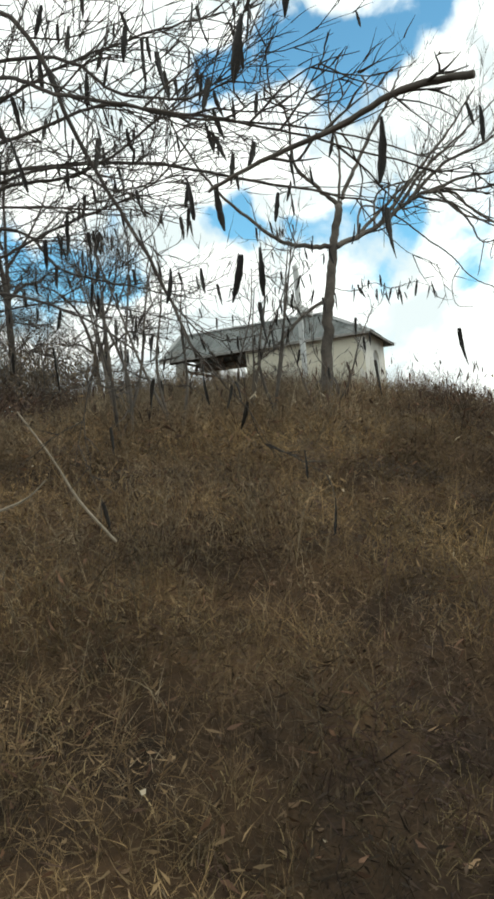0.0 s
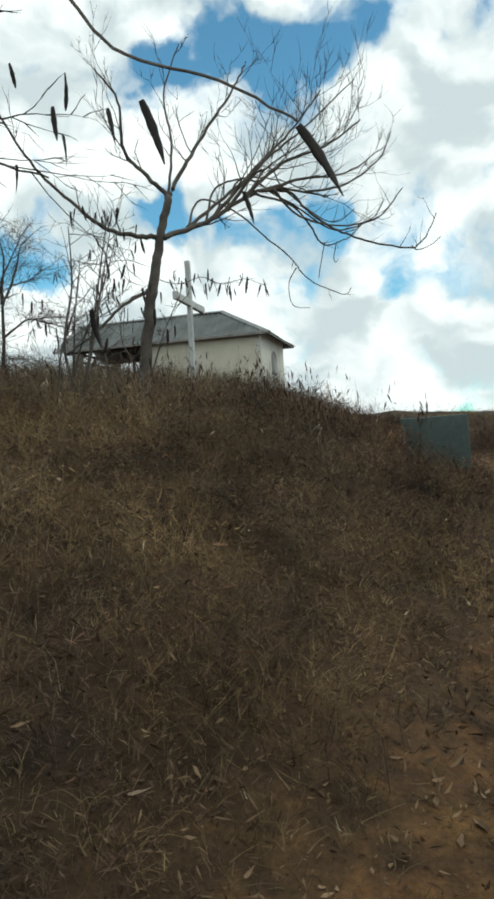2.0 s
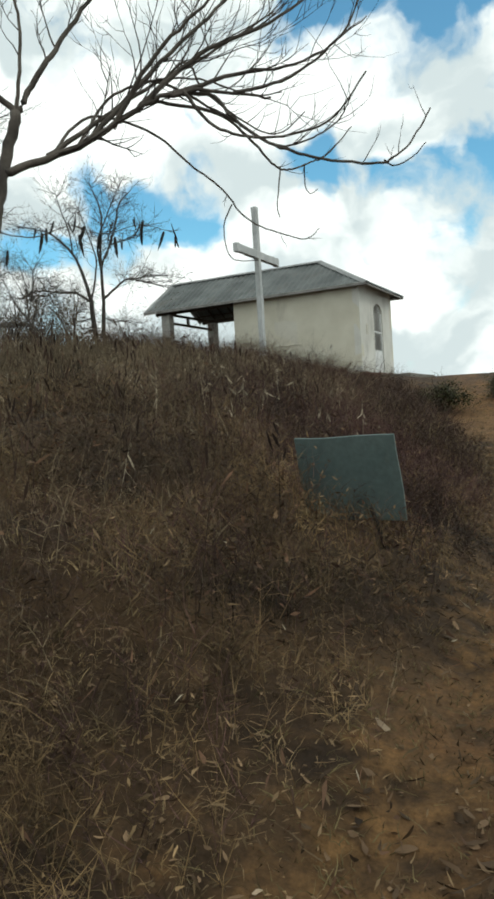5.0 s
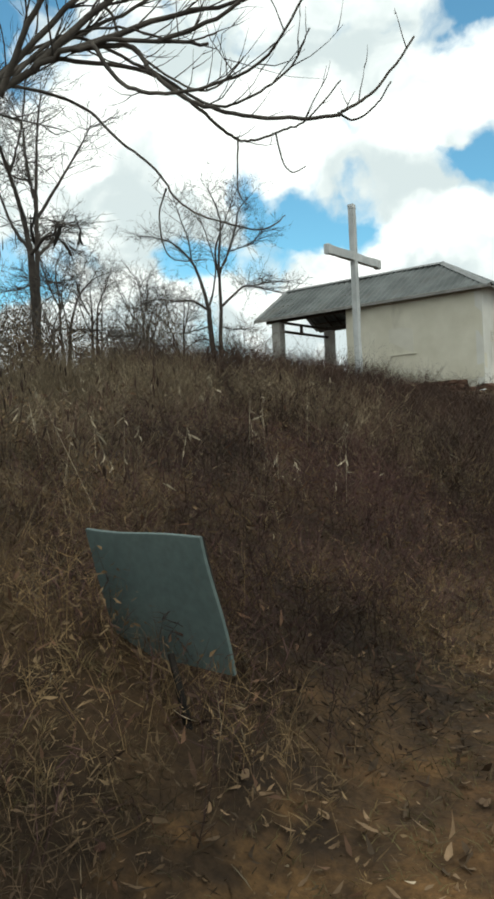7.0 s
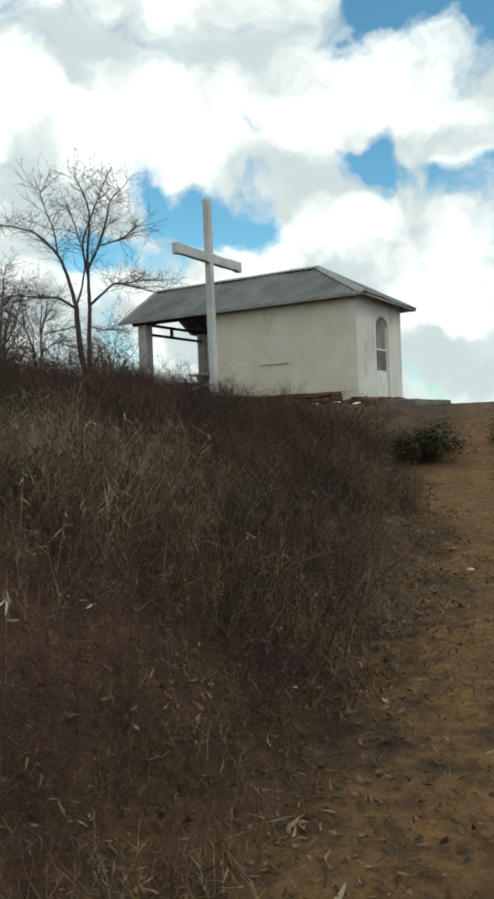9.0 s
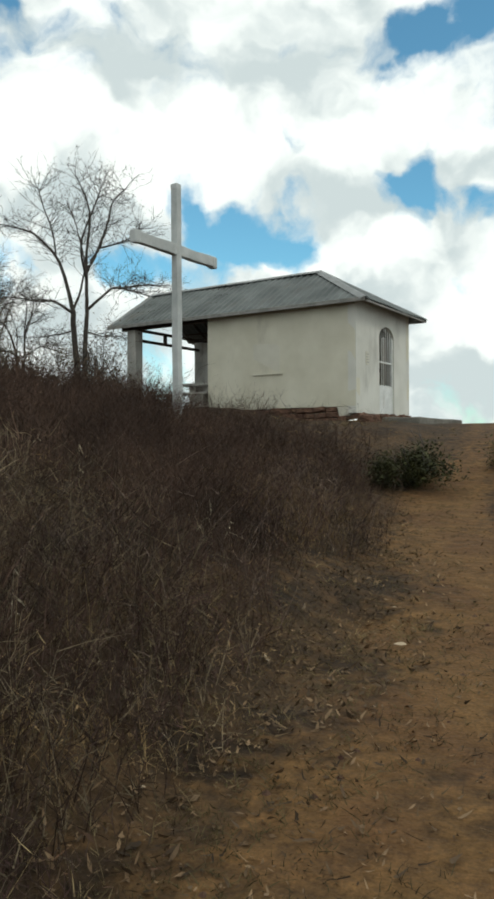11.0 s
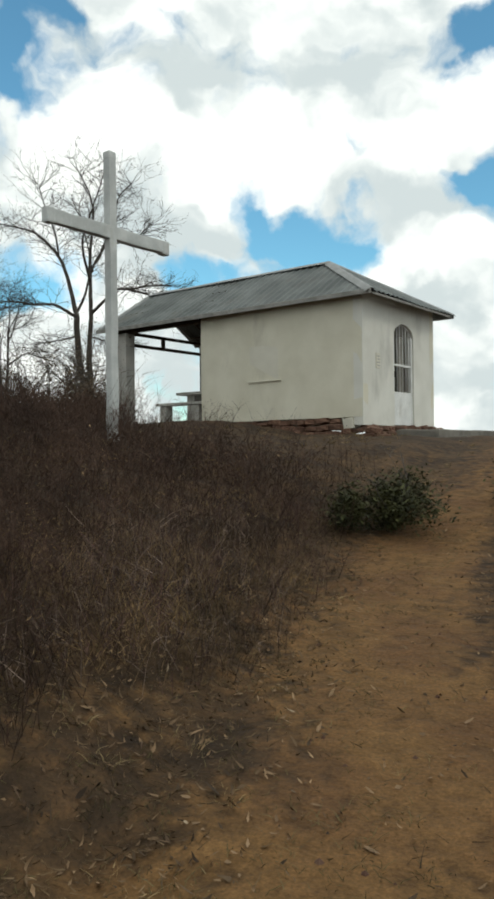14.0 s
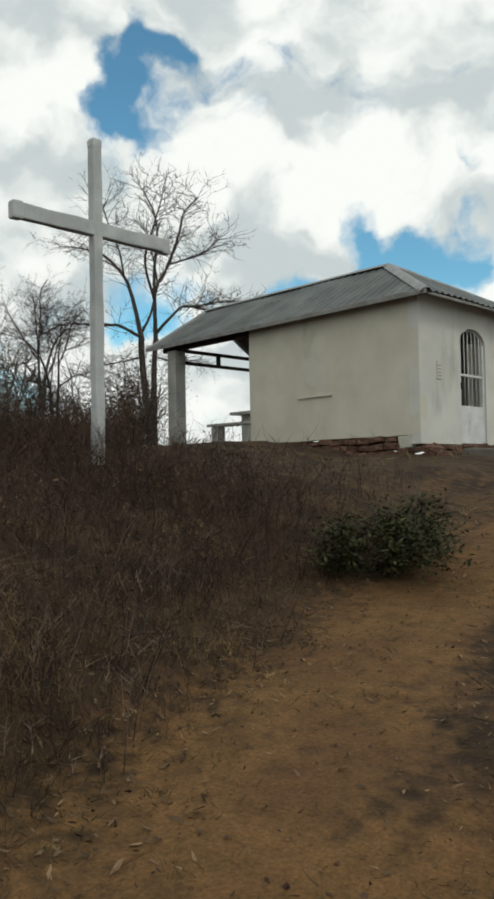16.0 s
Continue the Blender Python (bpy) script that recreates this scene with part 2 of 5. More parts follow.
M_GREYTWIG = mat("grey_twig_bark", (0.075, 0.068, 0.062), (0.14, 0.125, 0.112), 6, 0.9, 0, 45)
M_PALELEAF = mat("pale_fallen_leaf", (0.22, 0.165, 0.11), (0.36, 0.285, 0.20), 3.0, 0.8, 0, vary=0.5, by="island")
M_POD = mat("seed_pod", (0.007, 0.006, 0.005), (0.019, 0.014, 0.010), 20, 0.6, 0.3, 90, vary=0.4, by="object")
M_WALL = mat("lime_plaster", (0.59, 0.555, 0.445), (0.67, 0.635, 0.525), 1.6, 0.92, 0.12, 40, stain=((0.30, 0.27, 0.22), 1.1, 0.58, 0.45), grain=0.05)
# end wall's plaster: its stronger light is put into a whiter colour
M_GABLE = mat("lit_lime_plaster", (0.60, 0.585, 0.53), (0.68, 0.665, 0.61), 1.6, 0.92, 0.12, 40, stain=((0.33, 0.32, 0.29), 1.5, 0.55, 0.5), grain=0.05)
M_WALL2 = mat("patched_plaster", (0.57, 0.54, 0.455), (0.65, 0.62, 0.53), 1.6, 0.92, 0.12, 40, grain=0.05)
M_CONC = mat("concrete", (0.38, 0.37, 0.34), (0.50, 0.48, 0.44), 3, 0.9, 0.35, 50, stain=((0.20, 0.19, 0.16), 3, 0.58, 0.6))
M_ROOF = mat("zinc_sheet", (0.082, 0.092, 0.088), (0.145, 0.156, 0.150), 1.8, 0.55, 0.15, 30, metal=0.25, vary=0.14, by="object", stain=((0.11, 0.095, 0.08), 1.1, 0.55, 0.6))
M_CAP = mat("zinc_cap", (0.20, 0.205, 0.20), (0.28, 0.285, 0.28), 3, 0.5, 0.15, 30, metal=0.2)
M_WOOD = mat("dark_timber", (0.045, 0.034, 0.026), (0.085, 0.066, 0.05), 5, 0.85, 0.4, 40)
M_FASCIA = mat("grey_timber", (0.20, 0.195, 0.18), (0.30, 0.29, 0.27), 5, 0.85, 0.3, 40)
M_CROSS = mat("whitewashed_timber", (0.40, 0.415, 0.41), (0.55, 0.56, 0.55), 3, 0.85, 0.25, 35, stain=((0.27, 0.25, 0.19), 2.2, 0.55, 0.6), grain=0.1)
M_PAINT = mat("white_door_paint", (0.62, 0.62, 0.60), (0.72, 0.72, 0.70), 4, 0.6, 0.2, 40, stain=((0.3, 0.26, 0.2), 3, 0.6, 0.5))
# interior plaster and cloth: the indoor shade is put into a darker colour
M_SHADED = mat("shaded_interior", (0.20, 0.185, 0.16), (0.27, 0.25, 0.22), 2, 0.95, 0.2, 30)
M_STONE = mat("rubble_stone", (0.075, 0.034, 0.024), (0.18, 0.108, 0.074), 5, 0.95, 0.6, 30, vary=0.4, by="object")
M_LEAF = mat("shrub_leaf", (0.020, 0.023, 0.009), (0.062, 0.062, 0.021), 5, 0.8, 0, vary=0.5, by="island")
M_DULL = mat("thicket_leaf", (0.075, 0.058, 0.038), (0.16, 0.118, 0.075), 3, 0.8, 0, vary=0.5, by="island")
M_BOARD = mat("green_painted_sheet", (0.09, 0.125, 0.12), (0.125, 0.16, 0.15), 3, 0.6, 0.15, 40, stain=((0.13, 0.115, 0.085), 4, 0.58, 0.5))
M_STAKE = mat("weathered_stake", (0.012, 0.010, 0.008), (0.026, 0.021, 0.017), 9, 0.9, 0.4, 60)
M_PALE = mat("bleached_wood", (0.18, 0.15, 0.11), (0.30, 0.25, 0.19), 9, 0.9, 0.3, 60)
M_SLAB = mat("dark_concrete", (0.12, 0.11, 0.095), (0.2, 0.185, 0.16), 3, 0.95, 0.4, 40)
M_INK = mat("grey_print", (0.25, 0.25, 0.25), (0.3, 0.3, 0.3), 9, 0.8, 0)


# ---- mesh helpers ----
class Buf:
    """Vertices and faces gathered for one mesh."""

    def __init__(self):
        self.v, self.f = [], []

    def mesh(self, name, material, smooth=False):
        me = bpy.data.meshes.new(name)
        me.from_pydata(self.v, [], self.f)
        me.materials.append(material)
        if smooth:
            me.polygons.foreach_set("use_smooth", [True] * len(me.polygons))
        me.update()
        return me

    def ob(self, name, material, parent=None, label="", smooth=False):
        o = new(name, self.mesh(name, material, smooth))
        if parent is not None:
            o.parent = parent
        if label:
            o["label"] = label
        return o

    def tube(self, pts, radii, sides=5, cap=True):
        base = len(self.v)
        n = len(pts)
        for i, p in enumerate(pts):
            a, b = pts[max(i - 1, 0)], pts[min(i + 1, n - 1)]
            d = (b - a).normalized()
            s = d.cross(Vector((0.3, 0.2, 1) if abs(d.z) < 0.9 else (1, 0.2, 0))).normalized()
            u = s.cross(d)
            for k in range(sides):
                w = 2 * math.pi * k / sides
                self.v.append(tuple(p + (s * math.cos(w) + u * math.sin(w)) * radii[i]))
        for i in range(n - 1):
            for k in range(sides):
                j = (k + 1) % sides
                self.f.append((base + i * sides + k, base + i * sides + j, base + (i + 1) * sides + j, base + (i + 1) * sides + k))
        if cap:
            self.f.append(tuple(base + k for k in range(sides))[::-1])
            self.f.append(tuple(base + (n - 1) * sides + k for k in range(sides)))

    def box(self, x0, y0, z0, x1, y1, z1, m=None):
        b = len(self.v)
        for x, y, z in ((x0, y0, z0), (x1, y0, z0), (x1, y1, z0), (x0, y1, z0), (x0, y0, z1), (x1, y0, z1), (x1, y1, z1), (x0, y1, z1)):
            self.v.append(tuple(m @ Vector((x, y, z))) if m else (x, y, z))
        for q in ((3, 2, 1, 0), (4, 5, 6, 7), (0, 1, 5, 4), (1, 2, 6, 5), (2, 3, 7, 6), (3, 0, 4, 7)):
            self.f.append(tuple(b + i for i in q))


def part(name, bm, material, parent, label="", smooth=False):
    """Links a bmesh as one mesh object under a thing or a part."""
    me = bpy.data.meshes.new(name)
    bm.to_mesh(me)
    bm.free()
    me.materials.append(material)
    if smooth:
        me.polygons.foreach_set("use_smooth", [True] * len(me.polygons))
    o = new(name, me)
    o.parent = parent
    if label:
        o["label"] = label
    return o


def bevel_box(x0, y0, z0, x1, y1, z1, r=0.01, rough=0.0, cuts=0, seed=0):
    """A box with worn edges; rough: how far its faces waver."""
    bm = bmesh.new()
    bmesh.ops.create_cube(bm, size=1)
    for v in bm.verts:
        v.co = Vector((x0 + (v.co.x + 0.5) * (x1 - x0), y0 + (v.co.y + 0.5) * (y1 - y0), z0 + (v.co.z + 0.5) * (z1 - z0)))
    bmesh.ops.bevel(bm, geom=list(bm.edges), offset=r, segments=2, affect="EDGES", profile=0.6)
    if cuts:
        bmesh.ops.subdivide_edges(bm, edges=[e for e in bm.edges if e.calc_length() > 4 * r], cuts=cuts, use_grid_fill=True)
    if rough:
        for v in bm.verts:
            v.co += Vector([noise.noise(v.co * 3.1 + Vector((seed, k * 7, 0))) * rough for k in range(3)])
    return bm


def extrude_outline(pts, axis, a0, a1):
    """An outline in the plane across an axis ('x' or 'y'), made solid from a0 to a1."""
    bm = bmesh.new()
    vs = [bm.verts.new((a0, p, q) if axis == "x" else (p, a0, q)) for p, q in pts]
    face = bm.faces.new(vs)
    got = bmesh.ops.extrude_face_region(bm, geom=[face])
    step = Vector((a1 - a0, 0, 0)) if axis == "x" else Vector((0, a1 - a0, 0))
    bmesh.ops.translate(bm, vec=step, verts=[g for g in got["geom"] if isinstance(g, bmesh.types.BMVert)])
    bmesh.ops.recalc_face_normals(bm, faces=list(bm.faces))
    return bm


def spline(pts, n=6):
    """Points along a smooth line through the given ones."""
    pts = [Vector(p) for p in pts]
    out = []
    for i in range(len(pts) - 1):
        a, b, c, d = pts[max(i - 1, 0)], pts[i], pts[i + 1], pts[min(i + 2, len(pts) - 1)]
        for k in range(n):
            t = k / n
            out.append(0.5 * (2 * b + (c - a) * t + (2 * a - 5 * b + 4 * c - d) * t * t + (3 * b - a - 3 * c + d) * t ** 3))
    out.append(pts[-1])
    return out


# ---- ground ----
TRAIL = np.array([(-14, -3.4, 0.2), (-4, -1.9, 0.45), (0.9, -0.75, 0.70), (2.0, 0.05, 0.68), (2.9, 1.1, 0.80), (3.7, 2.35, 0.98), (4.3, 3.8, 1.2),
                  (4.6, 5.2, 1.42), (4.75, 6.6, 1.48), (4.85, 8.5, 1.50), (5.0, 10.5, 1.58), (5.15, 12.5, 1.63), (5.0, 14.0, 1.74),
                  (4.75, 16.0, 1.89), (4.62, 17.5, 2.05), (4.74, 19.0, 2.35), (5.0, 21.5, 2.82), (5.0, 25.0, 3.2), (4.6, 40.0, 3.3)])


def trail(x, y):
    """Signed distance from the trail (left is positive) and the trail's height beside each point."""
    x, y = np.asarray(x, float), np.asarray(y, float)
    best, height = np.full(x.shape, 1e9), np.zeros(x.shape)
    for (ax, ay, az), (bx, by, bz) in zip(TRAIL[:-1], TRAIL[1:]):
        dx, dy = bx - ax, by - ay
        t = np.clip(((x - ax) * dx + (y - ay) * dy) / (dx * dx + dy * dy), 0, 1)
        ex, ey = x - ax - t * dx, y - ay - t * dy
        d = np.hypot(ex, ey)
        side = np.sign(dx * ey - dy * ex)
        near = d < np.abs(best)
        best = np.where(near, d * np.where(side == 0, 1, side), best)
        height = np.where(near, az + t * (bz - az), height)
    return best, height


def lumps(x, y):
    return (0.5 * np.sin(1.9 * x + 0.7 * y) * np.cos(1.3 * y - 0.6 * x) + 0.3 * np.sin(4.1 * x - 2.3 * y + 1) + 0.25 * np.cos(5.3 * y + 3.1 * x)
            + 0.14 * np.sin(9.7 * x + 7.1 * y) * np.cos(8.3 * x - 6.1 * y))


def ground(x, y):
    x, y = np.asarray(x, float), np.asarray(y, float)
    s, zp = trail(x, y)
    left, right = np.maximum(s - 0.75, 0), np.maximum(-s - 1.5, 0)
    slope = np.interp(y, [0, 4, 7.5, 12, 16, 20], [0.38, 0.42, 0.5, 0.46, 0.40, 0.3])
    top = np.interp(y, [-6, 0, 3, 6, 8, 12, 18, 24, 40], [1.5, 1.85, 2.12, 2.35, 2.50, 2.70, 3.0, 3.25, 3.35])
    top = top + 0.32 * np.clip((1.1 - x) / 1.6, 0, 1) * np.clip((y - 8.5) / 2.5, 0, 1) * np.clip((32 - y) / 5, 0, 1) + 0.1 * np.clip((2.8 - x) / 1.5, 0, 1) * np.clip((y - 8.5) / 2.5, 0, 1) * np.clip((17.5 - y) / 2, 0, 1)
    top = np.maximum(top, zp)
    bank = zp + slope * left
    k = 0.22
    z = np.where(s > 0.75, np.minimum(bank, top) - k * np.exp(-np.abs(bank - top) / k) * 0.5, zp)
    z = np.where(s > 0.75, np.maximum(z, zp), z)
    z = z - 0.04 * right - 0.006 * np.minimum(right, 40) ** 2 * np.clip((16 - y) / 10, 0.12, 1)
    soft = np.clip(np.abs(s) / 1.2, 0.15, 1)
    z = z + 0.06 * lumps(x, y) * soft
    # the hilltop falls away all round, to low country and far hills
    far = np.hypot(x, y - 20)
    fall = np.clip((far - 32) / 160, 0, 1)
    z = z * (1 - fall) + (-16 + 9 * np.sin(x / 230 + 1.0) * np.cos(y / 310) + 5 * np.sin(x / 97 + y / 141)) * fall
    z = z + 46 * np.clip((far - 700) / 1400, 0, 1) * (0.55 + 0.45 * np.sin(np.arctan2(y, x) * 9 + 2))
    return z


def axis(fine0, fine1, step, mid0, mid1, mstep, far=2600):
    a = list(np.arange(fine0, fine1, step))
    left, right = list(np.arange(mid0, fine0, mstep)), list(np.arange(fine1, mid1, mstep))
    out, d = [], mstep
    while (out[-1] if out else mid1) < far:
        d *= 1.28
        out.append((out[-1] if out else mid1) + d)
    neg, d = [], mstep
    while (neg[-1] if neg else mid0) > -far:
        d *= 1.28
        neg.append((neg[-1] if neg else mid0) - d)
    return np.array(neg[::-1] + left + a + right + out)


GX, GY = axis(-2.0, 8.0, 0.10, -24, 26, 0.8), axis(-1.5, 20.0, 0.115, -14, 52, 0.8)
XX, YY = np.meshgrid(GX, GY)
ZZ = ground(XX, YY)
nx, ny = len(GX), len(GY)
gm = bpy.data.meshes.new("ground")
idx = np.arange(nx * ny).reshape(ny, nx)
quads = np.stack([idx[:-1, :-1], idx[:-1, 1:], idx[1:, 1:], idx[1:, :-1]], -1).reshape(-1, 4)
gm.from_pydata(np.stack([XX, YY, ZZ], -1).reshape(-1, 3).tolist(), [], quads.tolist())
gm.materials.append(M_SOIL)
S_, _ = trail(XX, YY)
halfw = np.interp(YY, [0, 6, 9, 12, 14, 16, 18, 22], [0.42, 0.42, 0.45, 0.52, 0.5, 0.46, 0.42, 0.4])
middle = np.interp(YY, [2.5, 4.3, 6.2, 8, 12, 13.5, 14.5, 18], [-0.5, -0.4, -0.05, 0.0, 0.3, 0.25, 0.02, 0.05])
across_ = S_ + middle
bare = np.clip(1.3 - np.where(across_ > 0, across_ * 0.48, -across_ * 0.75) / halfw, 0, 1)
bare = np.maximum(bare, 0.45 * np.clip(1.3 - np.hypot((XX - 4.2) / 1.6, (YY - 21.5) / 3.2), 0, 1))
bare = np.maximum(bare, 0.35 * np.clip(1.4 - np.hypot((XX - 4.35) / 0.9, (YY - 12.9) / 1.5), 0, 1))
bare = np.maximum(bare, 1.0 * np.clip(1.5 - np.hypot((XX - 4.63) / 0.3, (YY - 12.22) / 0.36), 0, 1))
bare = np.maximum(bare, 0.9 * np.clip(1.4 - np.hypot((XX - 5.6) / 0.8, (YY - 14.2) / 1.0), 0, 1))
bare = bare * np.interp(YY, [0, 3, 5, 9, 11, 18, 20.5], [0.5, 0.5, 0.5, 0.6, 0.85, 1.0, 0.6])
bare = np.where(np.hypot(XX, YY - 20) > 40, 0.2, bare)
bare = bare * 0.82 + (0.15 * lumps(XX * 1.3, YY * 1.3) + 0.14 * lumps(XX * 3.7 + 1, YY * 3.3)) * np.clip(bare * 1.6 + 0.12, 0, 1)
at = gm.attributes.new("bare", "FLOAT", "POINT")
at.data.foreach_set("value", bare.reshape(-1).astype(np.float32))
gm.polygons.foreach_set("use_smooth", [True] * len(gm.polygons))
tagged(new("ground", gm), "dry brown hillside with a worn orange earth footpath", "ground", kind="structure")


def gz(x, y):
    return float(ground(x, y))


# ---- chapel ----
def chapel():
    root = tagged(new("chapel"), "small cream plastered chapel with zinc roof and open porch", "building")
    root.matrix_world = pose(2.17, 24.61, 3.46, 0, 0, -14.7)
    W, D, H, T = 4.09, 3.2, 2.60, 0.2
    part("wall", bevel_box(-W, 0, 0.15, -0.002, T, H, 0.012, 0.012, 5, 1), M_WALL, root, "long cream plastered wall with faint stains")
    part("plinth_patch", bevel_box(-0.46, 0.004, -0.06, -0.206, T, 0.148, 0.02, 0.03, 3, 8), M_WALL2, root, "broken edge of plaster at the wall's foot")
    part("wall", bevel_box(-W, D - T, 0, -0.002, D, H, 0.012, 0.012, 5, 4), M_WALL, root)
    # gable wall with the arched doorway
    d0, d1, spring, rise = 1.30, 2.20, 1.84, 0.28
    arch = [(d1 - (d1 - d0) * 0.5 + (d1 - d0) * 0.5 * math.cos(a), spring + rise * math.sin(a)) for a in np.linspace(0, math.pi, 13)]
    outline = [(0.0, 0.0), (0.0, H), (D, H), (D, 0.0), (d1, 0.0)] + arch + [(d0, 0.0)]
    part("wall", extrude_outline(outline, "x", -T, 0.0), M_GABLE, root, "cream plastered end wall with an arched doorway")
    # porch-side wall with its wide opening; the porch's shade is put into its colour
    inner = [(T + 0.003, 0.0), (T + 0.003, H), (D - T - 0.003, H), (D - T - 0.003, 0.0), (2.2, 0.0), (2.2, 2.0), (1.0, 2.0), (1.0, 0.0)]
    part("wall", extrude_outline(inner, "x", -W, -W + T), M_SHADED, root)
    part("floor_slab", bevel_box(-7.0, 0.02, -0.6, -W - 0.005, D - 0.02, 0.2, 0.02), M_CONC, root, "worn grey concrete floor")
    # ceiling coloured darker to stand for the dim room
    part("inner_ceiling", bevel_box(-W + T, T, 2.45, -T, D - T, 2.5, 0.005), M_SHADED, root)
    # faint patch of a walled-up window, with its sill
    part("window_patch", bevel_box(-2.72, -0.002, 1.0, -1.98, 0.03, 1.72, 0.001), M_WALL2, root, "faint square of newer plaster")
    part("window_sill", bevel_box(-2.74, -0.045, 0.965, -1.90, 0.04, 0.99, 0.006, 0.004), M_WALL2, root, "thin projecting plaster sill")
    plate = part("notice_plate", bevel_box(-0.01, 0.52, 1.12, 0.015, 0.68, 1.42, 0.004), M_WALL2, root, "small pale plate fixed beside the door")
    bars = Buf()
    for k in range(4):
        bars.box(0.015, 0.545, 1.17 + 0.06 * k, 0.018, 0.655, 1.185 + 0.06 * k)
    bars.ob("lettering", M_INK, plate)
    # door: white lower panel, white bars above, dark behind
    door = new("door")
    door.parent = root
    door["label"] = "white door with a solid lower panel and iron bars above"
    x = -0.09
    part("lower_panel", bevel_box(x, d0 + 0.03, 0.02, x + 0.05, d1 - 0.03, 0.66, 0.008, 0.004), M_PAINT, door)
    for y in (d0 + 0.01, d1 - 0.06):
        part("stile", bevel_box(x - 0.01, y, 0.02, x + 0.06, y + 0.05, 1.86, 0.006), M_PAINT, door)
    for z in (0.66, 1.24):
        part("rail", bevel_box(x, d0 + 0.06, z, x + 0.05, d1 - 0.06, z + 0.045, 0.006), M_PAINT, door)
    for k in range(6):
        y = d0 + 0.12 + k * (d1 - d0 - 0.24) / 5
        top = spring + rise * math.sqrt(max(0, 1 - ((y - (d0 + d1) / 2) / ((d1 - d0) / 2)) ** 2)) - 0.02
        b = Buf()
        b.tube([Vector((x + 0.025, y, 0.70)), Vector((x + 0.025, y + 0.004, 1.3)), Vector((x + 0.025, y, top))], [0.009] * 3, 6)
        b.ob("bar", M_PAINT, door, smooth=True)
    b = Buf()
    b.tube([Vector((x + 0.025, p, q)) for p, q in [(d1 - 0.03, 0.7)] + [(m_[0] * 0.97 + 0.0567, m_[1] - 0.02) for m_ in arch] + [(d0 + 0.03, 0.7)]], [0.011] * 15, 6)
    b.ob("arch_frame", M_PAINT, door, smooth=True)
    part("latch", bevel_box(x + 0.05, d0 + 0.05, 1.0, x + 0.075, d0 + 0.09, 1.12, 0.004), M_STAKE, door, "dark iron latch")
    # shutters hung inside the bars, with the room's shade in their colour
    for y0, y1 in ((d0 + 0.06, d0 + 0.20), (d1 - 0.34, d1 - 0.08)):
        part("curtain", bevel_box(x - 0.12, y0, 0.7, x - 0.10, y1, 1.9, 0.006, 0.01, 3, 3), M_SHADED, door, "dim folded cloth behind the bars")
    # roof
    roof = new("roof")
    roof.parent = root
    roof["label"] = "hipped roof of dull grey corrugated zinc sheets"
    x0, x1, y0, y1, ze, zr = -7.28, 0.34, -0.24, D + 0.36, 2.50, 3.67
    half = (y1 - y0) / 2
    hipr, hipl = 2.08, 0.001
    yc = (y0 + y1) / 2

    def sheet(kind, a0, a1):
        """One corrugated sheet from a0 to a1 along its eave, cut off by the hips."""
        b = Buf()
        n = max(2, int(round((a1 - a0) / 0.026)))
        rows = 9
        for i in range(n + 1):
            a = a0 + (a1 - a0) * i / n
            wave = 0.016 * math.sin(2 * math.pi * a / 0.19)
            if kind in "fb":
                lim = min(1.0, max(0.0, (x1 - a) / hipr), max(0.0, (a - x0 + 0.001) / hipl))
            else:
                lim = min(1.0, max(0.0, (a - y0) / half), max(0.0, (y1 - a) / half))
            for j in range(rows):
                f = lim * j / (rows - 1)
                z = ze + (zr - ze) * f + wave + 0.012 * math.sin(a * 2.3 + f * 3)
                if kind == "f":
                    b.v.append((a, y0 + half * f, z))
                elif kind == "b":
                    b.v.append((a, y1 - half * f, z))
                elif kind == "r":
                    b.v.append((x1 - hipr * f, a, z))
                else:
                    b.v.append((x0 + hipl * f, a, z))
        for i in range(n):
            for j in range(rows - 1):
                q = (i * rows + j, (i + 1) * rows + j, (i + 1) * rows + j + 1, i * rows + j + 1)
                b.f.append(q if kind in "fr" else q[::-1])
        o = b.ob("roof_sheet", M_ROOF, roof, smooth=True)
        return o

    for kind, lo, hi, num in (("f", x0, x1, 9), ("b", x0, x1, 9), ("r", y0, y1, 4)):
        for k in range(num):
            sheet(kind, lo + (hi - lo) * k / num, lo + (hi - lo) * (k + 1) / num + (0.03 if k < num - 1 else 0))
    rr, rl = Vector((x1 - hipr, yc, zr + 0.02)), Vector((x0 + hipl, yc, zr + 0.02))
    for a, b_ in ((rl, rr), (rr, Vector((x1, y0, ze + 0.02))), (rr, Vector((x1, y1, ze + 0.02))), (rl, Vector((x0 + 0.02, y0, ze + 0.02))), (rl, Vector((x0 + 0.02, y1, ze + 0.02)))):
        cap = Buf()
        d = (b_ - a).normalized()
        side = d.cross(Vector((0, 0, 1))).normalized()
        n = 8
        for i in range(n + 1):
            p = a.lerp(b_, i / n)
            for off, dz in ((-0.13, -0.055), (-0.05, 0.005), (0, 0.022), (0.05, 0.005), (0.13, -0.055)):
                cap.v.append(tuple(p + side * off + Vector((0, 0, dz + 0.004 * math.sin(i * 2.1)))))
        for i in range(n):
            for k in range(4):
                cap.f.append((i * 5 + k, i * 5 + k + 1, (i + 1) * 5 + k + 1, (i + 1) * 5 + k))
        cap.ob("ridge_cap", M_CAP, roof, "paler folded zinc cap", smooth=True)
